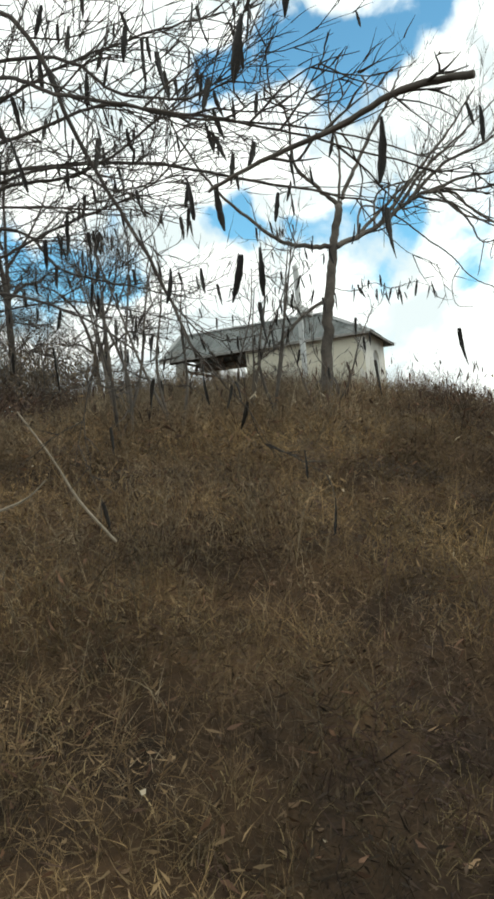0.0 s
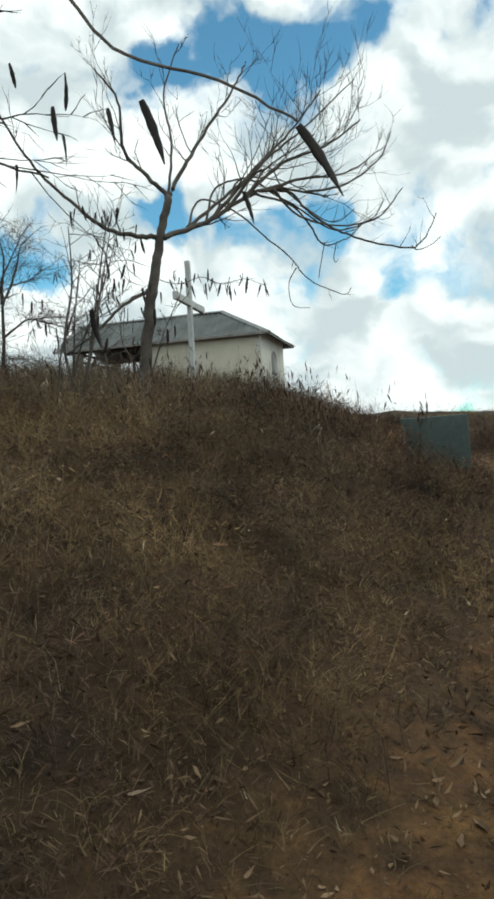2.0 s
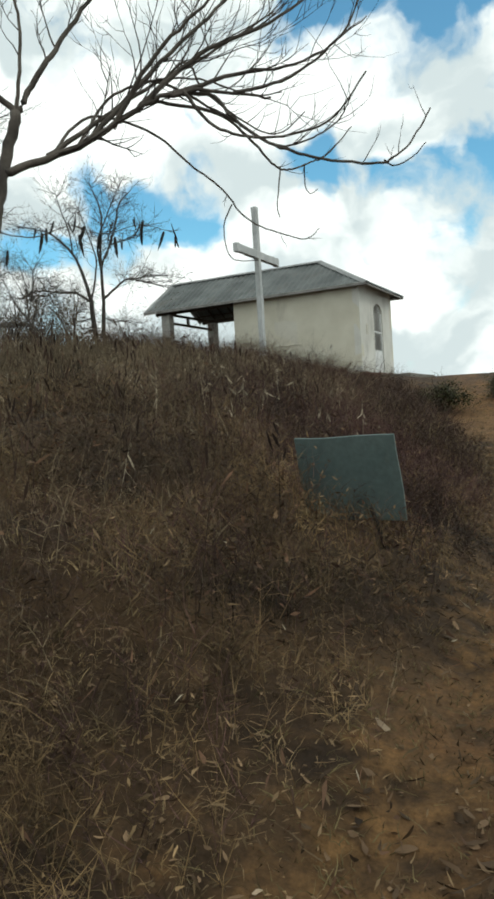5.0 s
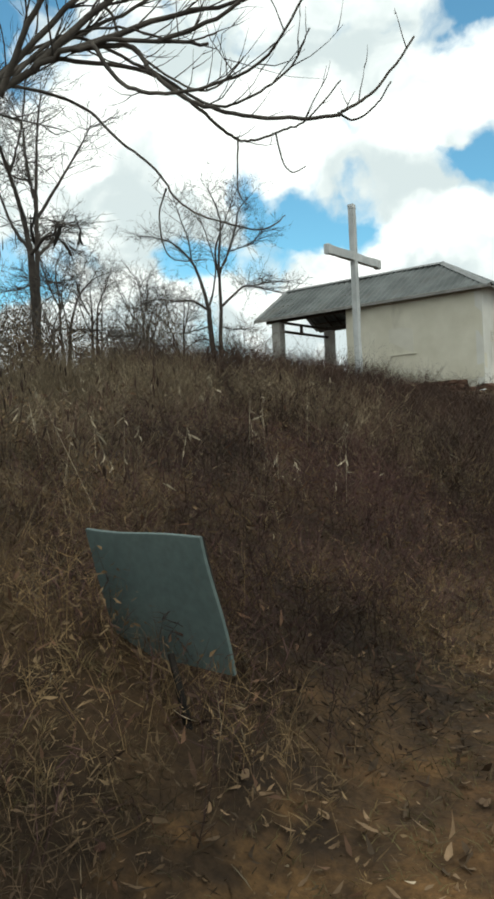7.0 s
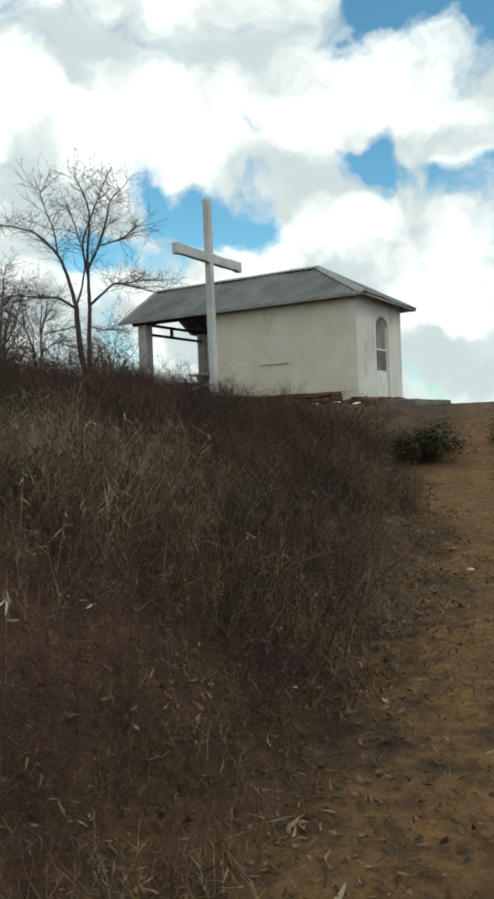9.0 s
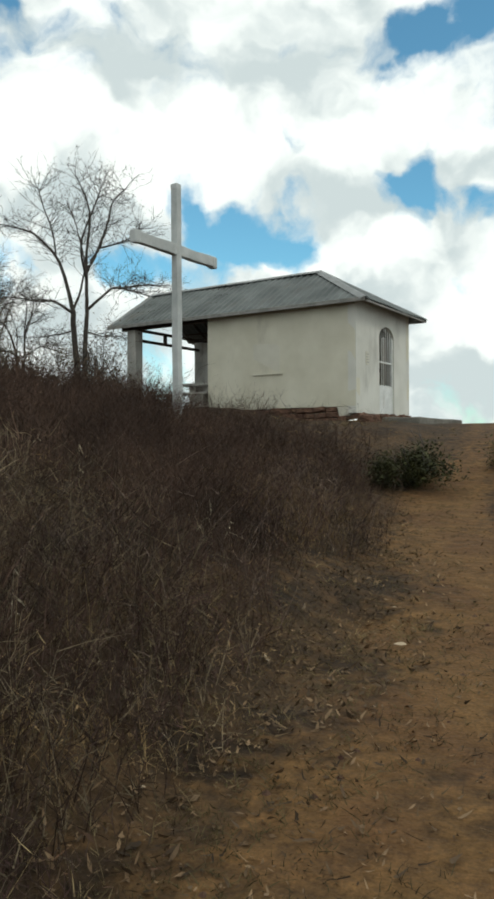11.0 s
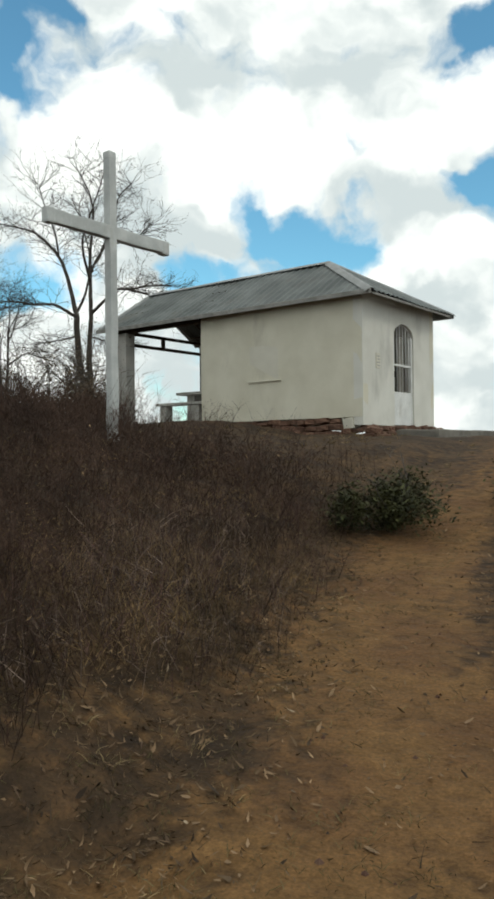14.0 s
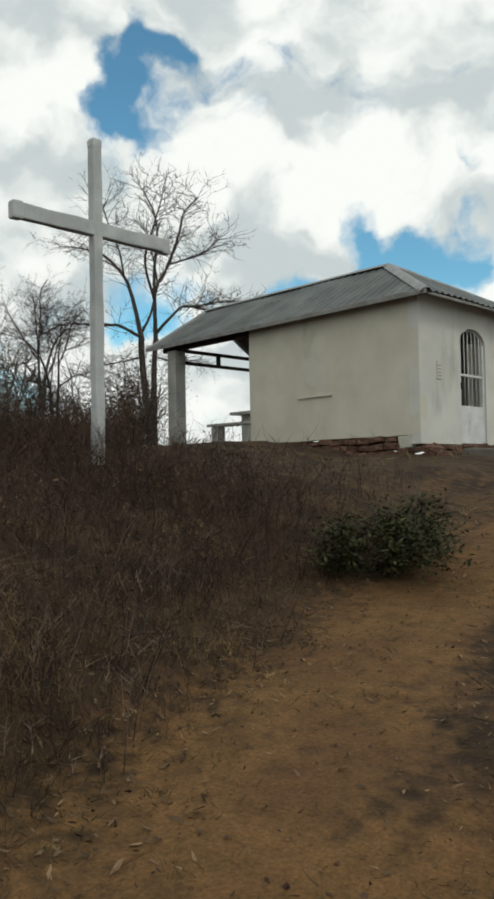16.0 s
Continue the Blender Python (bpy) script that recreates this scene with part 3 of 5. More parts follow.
    # eaves boards and roof timbers
    for bx in ((x0 + 0.005, y0 - 0.026, x1 - 0.005, y0 - 0.002, 0.024), (x0 + 0.005, y1 + 0.002, x1 - 0.005, y1 + 0.026, 0.024), (x1 - 0.045, y0 + 0.05, x1 - 0.015, y1 - 0.05, -0.018)):
        part("eaves_board", bevel_box(bx[0], bx[1], ze - 0.065, bx[2], bx[3], ze + bx[4], 0.006), M_FASCIA, roof, "weathered grey eaves board")
    for yy in (0.02, D - 0.14):
        part("wall_plate", bevel_box(-7.0, yy, 2.40, -W - 0.005, yy + 0.12, 2.52, 0.008), M_WOOD, roof, "dark timber plate")
    for z in (2.12, 2.40):
        part("tie_beam", bevel_box(-6.64, 0.24, z, -6.54, D - 0.24, z + 0.07, 0.008), M_WOOD, roof, "dark timber tie beam")
    part("post", bevel_box(-6.63, 1.35, 2.19, -6.55, 1.43, 2.40, 0.006), M_WOOD, roof, "dark timber post")
    for k in range(7):
        xx = -6.6 + k * 0.4
        for sgn in (1, -1):
            b = Buf()
            ye = y0 if sgn > 0 else y1
            b.tube([Vector((xx, ye + sgn * 0.06, ze - 0.035)), Vector((xx, yc, zr - 0.09))], [0.035, 0.035], 4)
            b.ob("rafter", M_WOOD, roof)
    for k, f in enumerate((0.2, 0.45, 0.7, 0.93)):
        for sgn in (1, -1):
            ye = (y0 if sgn > 0 else y1) + sgn * half * f
            zz = ze + (zr - ze) * f - 0.035
            part("purlin", bevel_box(x0 + hipl * f + 0.05, ye - 0.03, zz - 0.03, -W - 0.01, ye + 0.03, zz + 0.005, 0.004), M_WOOD, roof)
    # porch columns
    for yy in (-0.06, D - 0.24):
        part("column", bevel_box(-6.74, yy, -0.4, -6.44, yy + 0.30, 2.40, 0.025, 0.012, 4, 9), M_CONC, root, "square plastered porch column")
    # footing of rough stones
    foot = new("footing")
    foot.parent = root
    foot["label"] = "broken reddish rubble stone footing under the walls"
    r = random.Random(5)
    shapes = []
    for k in range(6):
        bm = bmesh.new()
        bmesh.ops.create_cube(bm, size=1)
        bmesh.ops.bevel(bm, geom=list(bm.edges), offset=0.16, segments=1, affect="EDGES")
        for v in bm.verts:
            v.co += Vector((r.uniform(-0.09, 0.09), r.uniform(-0.09, 0.09), r.uniform(-0.09, 0.09)))
        me = bpy.data.meshes.new("stone")
        bm.to_mesh(me)
        bm.free()
        me.materials.append(M_STONE)
        shapes.append(me)
    for run in range(2):
        for row in range(4):
            a = -4.2 if run == 0 else 0.1
            stop = 0.25 if run == 0 else 3.3
            while a < stop:
                w = r.uniform(0.14, 0.34)
                o = new("stone", shapes[r.randrange(6)])
                o.parent = foot
                h = r.uniform(0.09, 0.14)
                lift = (0.14 if a < -0.62 else -0.06) if run == 0 else 0.0
                z = -0.055 + lift - row * 0.125 + r.uniform(-0.02, 0.02)
                out = r.uniform(0.0, 0.06) + 0.05 * row
                loc = (a + w / 2, 0.12 - 0.6 * out, z) if run == 0 else (-0.06 + out, a + w / 2, z)
                o.matrix_basis = pose(*loc, r.uniform(-8, 8), r.uniform(-8, 8), r.uniform(-10, 10) + (0 if run == 0 else 90)) @ Matrix.Diagonal((w, 0.22, h, 1))
                a += w * 0.96


chapel()
CM = pose(2.17, 24.61, 3.46, 0, 0, -14.7)


def at_chapel(x, y, z):
    return CM @ Vector((x, y, z))


def slab():
    root = tagged(new("door_slab"), "grey concrete landing slab lying before the chapel door", "slab")
    root.matrix_world = CM
    part("slab", bevel_box(0.22, 0.9, -0.42, 1.15, 3.9, -0.10, 0.03, 0.03, 4, 3), M_SLAB, root)
    part("step", bevel_box(1.16, 1.3, -0.45, 1.5, 3.2, -0.24, 0.03, 0.03, 3, 6), M_SLAB, root)


slab()


def table_and_bench():
    t = tagged(new("porch_table"), "concrete slab table standing in the chapel porch", "table")
    t.matrix_world = pose(*at_chapel(-5.0, 1.35, 0.2), 0, 0, -14.7)
    part("tabletop", bevel_box(-0.75, -0.4, 0.70, 0.75, 0.4, 0.77, 0.012, 0.004), M_CONC, t)
    for x in (-0.45, 0.45):
        part("leg", bevel_box(x - 0.12, -0.2, -0.003, x + 0.12, 0.2, 0.70, 0.015), M_CONC, t)
    b = tagged(new("porch_bench"), "low concrete bench beside the porch table", "bench")
    b.matrix_world = pose(*at_chapel(-5.15, 0.55, 0.2), 0, 0, -14.7)
    part("seat", bevel_box(-0.75, -0.17, 0.42, 0.75, 0.17, 0.48, 0.012, 0.004), M_CONC, b)
    for x in (-0.55, 0.5):
        part("leg", bevel_box(x - 0.1, -0.12, -0.003, x + 0.1, 0.12, 0.42, 0.012), M_CONC, b)


table_and_bench()


# ---- cross ----
def cross():
    x, y = 0.41, 18.67
    root = tagged(new("cross"), "tall whitewashed timber cross with stained weathered paint", "cross")
    root.matrix_world = pose(x, y, 2.85, 0, 0, -13.5)
    part("upright", bevel_box(-0.059, -0.059, -0.3, 0.059, 0.059, 4.01, 0.016, 0.014, 14, 2), M_CROSS, root)
    arm = part("arm", bevel_box(-0.052, -1.04, 2.89, 0.052, 1.04, 3.055, 0.016, 0.014, 10, 7), M_CROSS, root, "long crossbar with swollen whitewashed ends")
    for s in (-1, 1):
        part("arm_end", bevel_box(-0.062, min(s * 0.93, s * 1.06), 2.875, 0.062, max(s * 0.93, s * 1.06), 3.07, 0.028, 0.014, 2, 5), M_CROSS, arm)
    part("top_cap", bevel_box(-0.068, -0.068, 3.9, 0.068, 0.068, 4.02, 0.028, 0.014, 1, 8), M_CROSS, root)


cross()


# ---- green board on its stake ----
def board():
    root = tagged(new("sign_board"), "plain dull green sheet leaning in the dry weeds", "sign")
    c = Vector((3.27, 5.62, 1.935))
    root.matrix_world = pose(c.x, c.y, c.z, 15, 0, -17)
    part("sheet", bevel_box(-0.25, -0.006, -0.21, 0.25, 0.006, 0.21, 0.003, 0.012, 6, 3), M_BOARD, root)
    for x in (-0.2, 0.2):
        part("batten", bevel_box(x - 0.015, 0.018, -0.19, x + 0.015, 0.04, 0.19, 0.004), M_STAKE, root, "dark wooden batten behind the sheet")
    g = gz(3.45, 5.47)
    stake = tagged(new("stake"), "short dark wooden stake stuck in the bank", "stake")
    b = Buf()
    b.tube([Vector((3.46, 5.47, g - 0.1)), Vector((3.415, 5.49, g + 0.06)), Vector((3.37, 5.51, g + 0.2))], [0.012, 0.012, 0.010], 6)
    b.ob("shaft", M_STAKE, stake)


board()


# ---- trees ----
def grow(buf, p, d, length, r, level, rng, lift=0.1, spread=0.8, kids=(4, 5, 4), crook=0.35, tips=None, least=0.0028):
    """A crooked tapering branch with its side branches, down to the level."""
    n = 5 if level > 1 else 3
    pts, radii = [p.copy()], [r]
    q, way = p.copy(), d.normalized()
    for i in range(n):
        way = (way + Vector((rng.gauss(0, crook), rng.gauss(0, crook), rng.gauss(0, crook) + lift)) * 0.5).normalized()
        q = q + way * (length / n)
        pts.append(q.copy())
        radii.append(r * (1 - 0.75 * (i + 1) / n))
    buf.tube(pts, radii, 5 if r > 0.012 else 3, False)
    if tips is not None and level <= 1:
        tips.append(pts[-1].copy())
    if level:
        for k in range(kids[level - 1]):
            f = rng.uniform(0.25, 1.0)
            i = min(int(f * n), n - 1)
            at_ = pts[i].lerp(pts[i + 1], f * n - i)
            base = (pts[i + 1] - pts[i]).normalized()
            side = Vector((rng.gauss(0, 1), rng.gauss(0, 1), rng.gauss(0.25, 0.8))).normalized()
            grow(buf, at_, base + side * spread, length * rng.uniform(0.35, 0.65), max(r * rng.uniform(0.35, 0.55), least), level - 1, rng, lift, spread, kids, crook, tips, least)


def pod_mesh(seed):
    """A flat, slightly twisted hanging seed pod, 1 long, hanging from its origin."""
    r = random.Random(seed)
    b = Buf()
    n = 7
    bend = r.uniform(-0.22, 0.22)
    for i in range(n + 1):
        f = i / n
        w = 0.095 * math.sin(math.pi * min(1, 0.12 + f * 0.86)) ** 0.5 * (1 + 0.12 * math.sin(f * 19))
        a = f * 1.1 + seed
        cx, cy = bend * f * f, 0.1 * bend * math.sin(3 * f)
        for k in range(6):
            t = 2 * math.pi * k / 6
            u, v = w * math.cos(t), 0.3 * w * math.sin(t)
            b.v.append((cx + u * math.cos(a) - v * math.sin(a), cy + u * math.sin(a) + v * math.cos(a), -f))
    for i in range(n):
        for k in range(6):
            j = (k + 1) % 6
            b.f.append((i * 6 + k, (i + 1) * 6 + k, (i + 1) * 6 + j, i * 6 + j))
    return b.mesh("pod", M_POD, True)


PODS = [pod_mesh(k) for k in range(7)]


def hang_pod(parent, p, size, rng, tilt=14):
    o = new("pod", PODS[rng.randrange(7)])
    o.parent = parent
    o.matrix_basis = pose(p[0], p[1], p[2], rng.uniform(-tilt, tilt), rng.uniform(-tilt, tilt), rng.uniform(0, 360)) @ Matrix.Diagonal((size * 0.85, size * 0.85, size, 1))


def limb(root, name, pts, r0, r1, rng, twigs, tlen, lift=0.15, level=1, kids=(4, 4, 4), label="", from_=0.2, tips=None, least=0.0028, bark=M_BARK):
    """A main limb through the given points, with its twigs as a part of it."""
    b = Buf()
    line = spline(pts, 7)
    wob = min(0.006, 0.2 * r0)
    line = [p + Vector((rng.gauss(0, wob), rng.gauss(0, wob), rng.gauss(0, wob))) for p in line]
    n = len(line)
    radii = [r0 + (r1 - r0) * (i / (n - 1)) ** 0.8 for i in range(n)]
    b.tube(line, radii, 7)
    o = b.ob(name, bark, root, label, smooth=True)
    t = Buf()
    for k in range(twigs):
        i = int((from_ + (1 - from_) * (k + rng.random()) / twigs) * (n - 2))
        d = (line[i + 1] - line[i]).normalized()
        side = Vector((rng.gauss(0, 1), rng.gauss(0, 1), rng.gauss(0.3, 0.8))).normalized()
        grow(t, line[i], d * 0.9 + side * 0.8, tlen * rng.uniform(0.4, 1.0), min(max(radii[i] * 0.45, least * 1.4), 0.012), level, rng, lift, 0.7, kids, 0.3, tips, least)
    if twigs:
        s = t.ob("twig_spray", M_TWIG, o, smooth=True)
        s["kind"] = "stuff"
    return line


def near_tree():
    """The bare pod tree on the bank."""
    rng = random.Random(11)
    bx, by = 0.97, 6.27
    root = tagged(new("bare_tree"), "leafless forked tree with long drooping limbs on the bank", "tree")
    O = Vector((bx, by, gz(bx, by) - 0.1))
    root.matrix_world = Matrix.Translation(O)

    def L(*pts):
        return [Vector(p) - O for p in pts]

    limb(root, "trunk", L(O, (1.0, 6.3, 2.7), (1.06, 6.35, 3.25), (1.12, 6.41, 3.6), (1.17, 6.45, 3.87), (1.25, 6.52, 4.25)), 0.060, 0.034, rng, 0, 0, label="grey-brown trunk")
    J, K = (1.17, 6.45, 3.87), (1.25, 6.52, 4.25)
    limb(root, "limb", L(J, (1.56, 6.72, 4.06), (1.95, 6.95, 4.36), (2.3, 7.1, 4.46), (2.75, 7.3, 4.42)), 0.0288, 0.008, rng, 12, 0.9, 0.25, 1)
    limb(root, "limb", L((1.9, 6.93, 4.32), (2.3, 7.15, 4.72), (2.75, 7.35, 4.95), (3.15, 7.6, 5.3)), 0.0216, 0.007, rng, 13, 0.85, 0.3, 2, (3, 3, 3))
    limb(root, "limb", L((1.6, 6.75, 4.09), (2.05, 7.05, 4.66), (2.45, 7.35, 5.15), (2.75, 7.55, 5.6)), 0.0202, 0.007, rng, 13, 0.85, 0.3, 2, (3, 3, 3))
    limb(root, "limb", L((1.4, 6.62, 3.99), (1.85, 7.1, 4.5), (2.2, 7.5, 4.85), (2.7, 7.9, 5.3)), 0.0187, 0.006, rng, 12, 0.8, 0.3, 2, (3, 3, 3))
    limb(root, "limb", L((2.1, 7.02, 4.42), (2.5, 7.3, 4.62), (2.95, 7.5, 4.72), (3.4, 7.7, 5.05)), 0.02, 0.004, rng, 8, 0.7, 0.35, 1, (3, 3, 3))
    limb(root, "limb", L((1.75, 6.85, 4.2), (2.1, 6.8, 4.6), (2.5, 6.8, 4.9), (3.0, 6.85, 5.35)), 0.02, 0.004, rng, 8, 0.7, 0.35, 2, (2, 2, 2))
    limb(root, "limb", L((2.5, 7.2, 4.45), (2.9, 7.2, 4.5), (3.25, 7.25, 4.75), (3.4, 7.3, 5.05)), 0.014, 0.004, rng, 5, 0.5, 0.35, 1, (2, 2, 2))
    # long low limb that sweeps out over the slope
    limb(root, "limb", L((2.1, 7.02, 4.42), (2.36, 7.15, 4.44), (2.52, 7.12, 4.24), (2.75, 7.05, 4.04), (3.04, 7.00, 3.89), (3.44, 6.98, 3.79), (3.54, 7.05, 3.84), (3.65, 7.15, 3.95), (3.79, 7.30, 4.20)), 0.0150, 0.005, rng, 6, 0.35, 0.45, 1, (1, 1, 1), from_=0.35)
    limb(root, "limb", L((2.2, 7.05, 4.45), (2.4, 7.0, 4.18), (2.75, 6.9, 4.02), (3.15, 6.95, 4.08), (3.4, 6.95, 4.35)), 0.0130, 0.005, rng, 5, 0.45, 0.45, 1, (1, 1, 1), from_=0.4)
    limb(root, "limb", L((1.75, 6.85, 4.2), (1.91, 7.2, 4.62), (2.36, 7.3, 4.39), (2.74, 7.3, 4.11), (2.98, 7.3, 4.11), (3.19, 7.3, 4.21), (3.29, 7.3, 4.37)), 0.012, 0.004, rng, 6, 0.35, 0.45, 1, (1, 1, 1), from_=0.4)
    limb(root, "limb", L((1.95, 6.95, 4.36), (2.17, 7.2, 4.71), (2.3, 7.2, 4.5), (2.58, 7.2, 4.24), (2.79, 7.2, 4.14), (2.98, 7.2, 4.26)), 0.010, 0.004, rng, 6, 0.35, 0.45, 1, (1, 1, 1), from_=0.4)
    limb(root, "limb", L((1.56, 6.72, 4.06), (1.65, 7.1, 4.5), (1.95, 7.2, 4.62), (2.27, 7.2, 4.58), (2.62, 7.2, 4.42), (2.83, 7.2, 4.41)), 0.012, 0.004, rng, 7, 0.4, 0.4, 1, (1, 1, 1), from_=0.4)
    limb(root, "limb", L((3.48, 7.05, 3.83), (3.54, 7.10, 3.80), (3.65, 7.05, 3.82), (3.74, 6.98, 3.88)), 0.006, 0.003, rng, 0, 0)
    limb(root, "limb", L((2.0, 7.0, 4.4), (2.38, 7.30, 4.36), (2.57, 7.50, 4.20), (2.67, 7.70, 4.10), (2.77, 7.75, 4.07), (2.92, 7.89, 4.15), (3.03, 7.98, 4.22), (3.23, 8.04, 4.42)), 0.0125, 0.004, rng, 4, 0.3, 0.45, 1, (1, 1, 1), from_=0.3)
    # drooping limb towards the chapel, with hanging twigs
    limb(root, "limb", L((1.4, 6.65, 4.0), (1.5, 7.1, 4.4), (1.85, 7.4, 4.34), (2.1, 7.4, 4.1), (2.34, 7.4, 3.88), (2.5, 7.4, 3.66), (2.73, 7.45, 3.54), (2.89, 7.57, 3.51), (2.97, 7.7, 3.6)), 0.0115, 0.003, rng, 3, 0.2, -0.2, 1, (1, 1, 1), from_=0.5)
    for pts in (((2.40, 7.40, 3.77), (2.32, 7.45, 3.63), (2.35, 7.50, 3.42), (2.53, 7.60, 3.40)), ((2.72, 7.68, 4.08), (2.67, 7.76, 3.85), (2.66, 7.82, 3.79), (2.66, 7.90, 3.77)), ((2.87, 7.89, 4.14), (2.85, 8.05, 4.03), (2.87, 8.15, 3.99), (2.92, 8.26, 4.05))):
        limb(root, "hanging_twig", L(*pts), 0.0055, 0.003, rng, 0, 0)
    # upright and left limbs
    limb(root, "limb", L(K, (1.05, 6.47, 4.45), (0.89, 6.43, 4.65), (0.87, 6.36, 5.05), (0.7, 6.3, 5.3)), 0.0230, 0.007, rng, 9, 0.6, 0.25, 2, (2, 3, 3))
    limb(root, "limb", L(K, (1.42, 6.65, 4.6), (1.58, 6.78, 4.9), (1.85, 7.05, 5.4), (2.0, 7.2, 5.75)), 0.0230, 0.007, rng, 10, 0.6, 0.25, 2, (2, 3, 3))
    limb(root, "limb", L(K, (1.3, 6.55, 4.75), (1.25, 6.6, 5.2), (1.4, 6.7, 5.7)), 0.0144, 0.005, rng, 7, 0.55, 0.2, 2, (2, 2, 2))
    limb(root, "limb", L(J, (0.95, 6.36, 3.87), (0.71, 6.28, 3.93), (0.45, 6.2, 4.15), (0.2, 6.08, 4.4), (-0.02, 5.95, 4.78), (-0.15, 5.84, 5.1)), 0.0252, 0.006, rng, 8, 0.5, 0.25, 1, (3, 3, 3))
    limb(root, "limb", L((1.08, 6.37, 3.4), (0.85, 6.25, 3.25), (0.6, 6.15, 3.0), (0.4, 6.1, 2.85)), 0.0187, 0.008, rng, 6, 0.4, 0.1, 1, (3, 3, 3))
    lo = limb(root, "limb", L((1.1, 6.38, 3.5), (1.3, 6.52, 3.47), (1.5, 6.66, 3.55), (1.68, 6.76, 3.50), (1.88, 6.9, 3.57), (2.08, 7.02, 3.52)), 0.0045, 0.002, rng, 6, 0.22, 0.0, 1, (2, 2, 2))
    for f, count in ((0.28, 4), (0.45, 6), (0.66, 7), (0.78, 6), (0.97, 4)):
        c = lo[min(len(lo) - 1, int(f * len(lo)))]
        for k in range(count):
            hang_pod(root, c + Vector((rng.gauss(0, 0.035), rng.gauss(0, 0.05), rng.uniform(-0.07, 0.07))), rng.uniform(0.07, 0.15), rng, 20)
    for k in range(26):
        x = rng.uniform(0.45, 1.15)
        hang_pod(root, Vector((x, 6.3 + rng.gauss(0, 0.15), 3.3 + rng.uniform(-0.2, 0.35))) - O, rng.uniform(0.09, 0.15), rng)
    return root


near_tree()


def sapling(x, y, h, seed, pods, lean=(0, 0), stems=3, label="thin leafless sapling hung with dark seed pods"):
    rng = random.Random(seed)
    root = tagged(new("sapling"), label, "tree", "pod saplings on the bank")
    z = gz(x, y) - 0.05
    root.matrix_world = pose(x, y, z)
    b, t, tips = Buf(), Buf(), []
    for k in range(stems):
        top = Vector((lean[0] + rng.gauss(0, 0.18) * h, lean[1] + rng.gauss(0, 0.18) * h, h * rng.uniform(0.75, 1.05)))
        line = spline([Vector((rng.gauss(0, 0.03), rng.gauss(0, 0.03), 0)), top * 0.35 + Vector((rng.gauss(0, 0.05), rng.gauss(0, 0.05), 0)), top * 0.7, top], 5)
        n = len(line)
        r0 = 0.005 + 0.006 * h
        b.tube(line, [r0 * (1 - 0.8 * i / (n - 1)) for i in range(n)], 5, False)
        for i in range(4, n - 1):
            side = Vector((rng.gauss(0, 1), rng.gauss(0, 1), rng.gauss(0.4, 0.5))).normalized()
            grow(t, line[i], side + Vector((0, 0, 0.4)), h * rng.uniform(0.12, 0.3), r0 * 0.3, 2, rng, 0.12, 0.8, (2, 2, 2), 0.3, tips)
    b.ob("stem", M_BARK, root, smooth=True)
    t.ob("twig_spray", M_GREYTWIG, root, smooth=True)["kind"] = "stuff"
    for k in range(pods):
        hang_pod(root, tips[rng.randrange(len(tips))], rng.uniform(0.08, 0.14), rng)
    return root


for args in ((0.55, 5.75, 1.75, 21, 24), (-0.15, 5.3, 1.6, 22, 26), (0.25, 6.5, 1.5, 23, 18), (-0.7, 6.0, 1.9, 24, 22), (0.95, 5.5, 0.9, 25, 10), (-0.3, 4.3, 1.6, 26, 24)):
    sapling(*args)


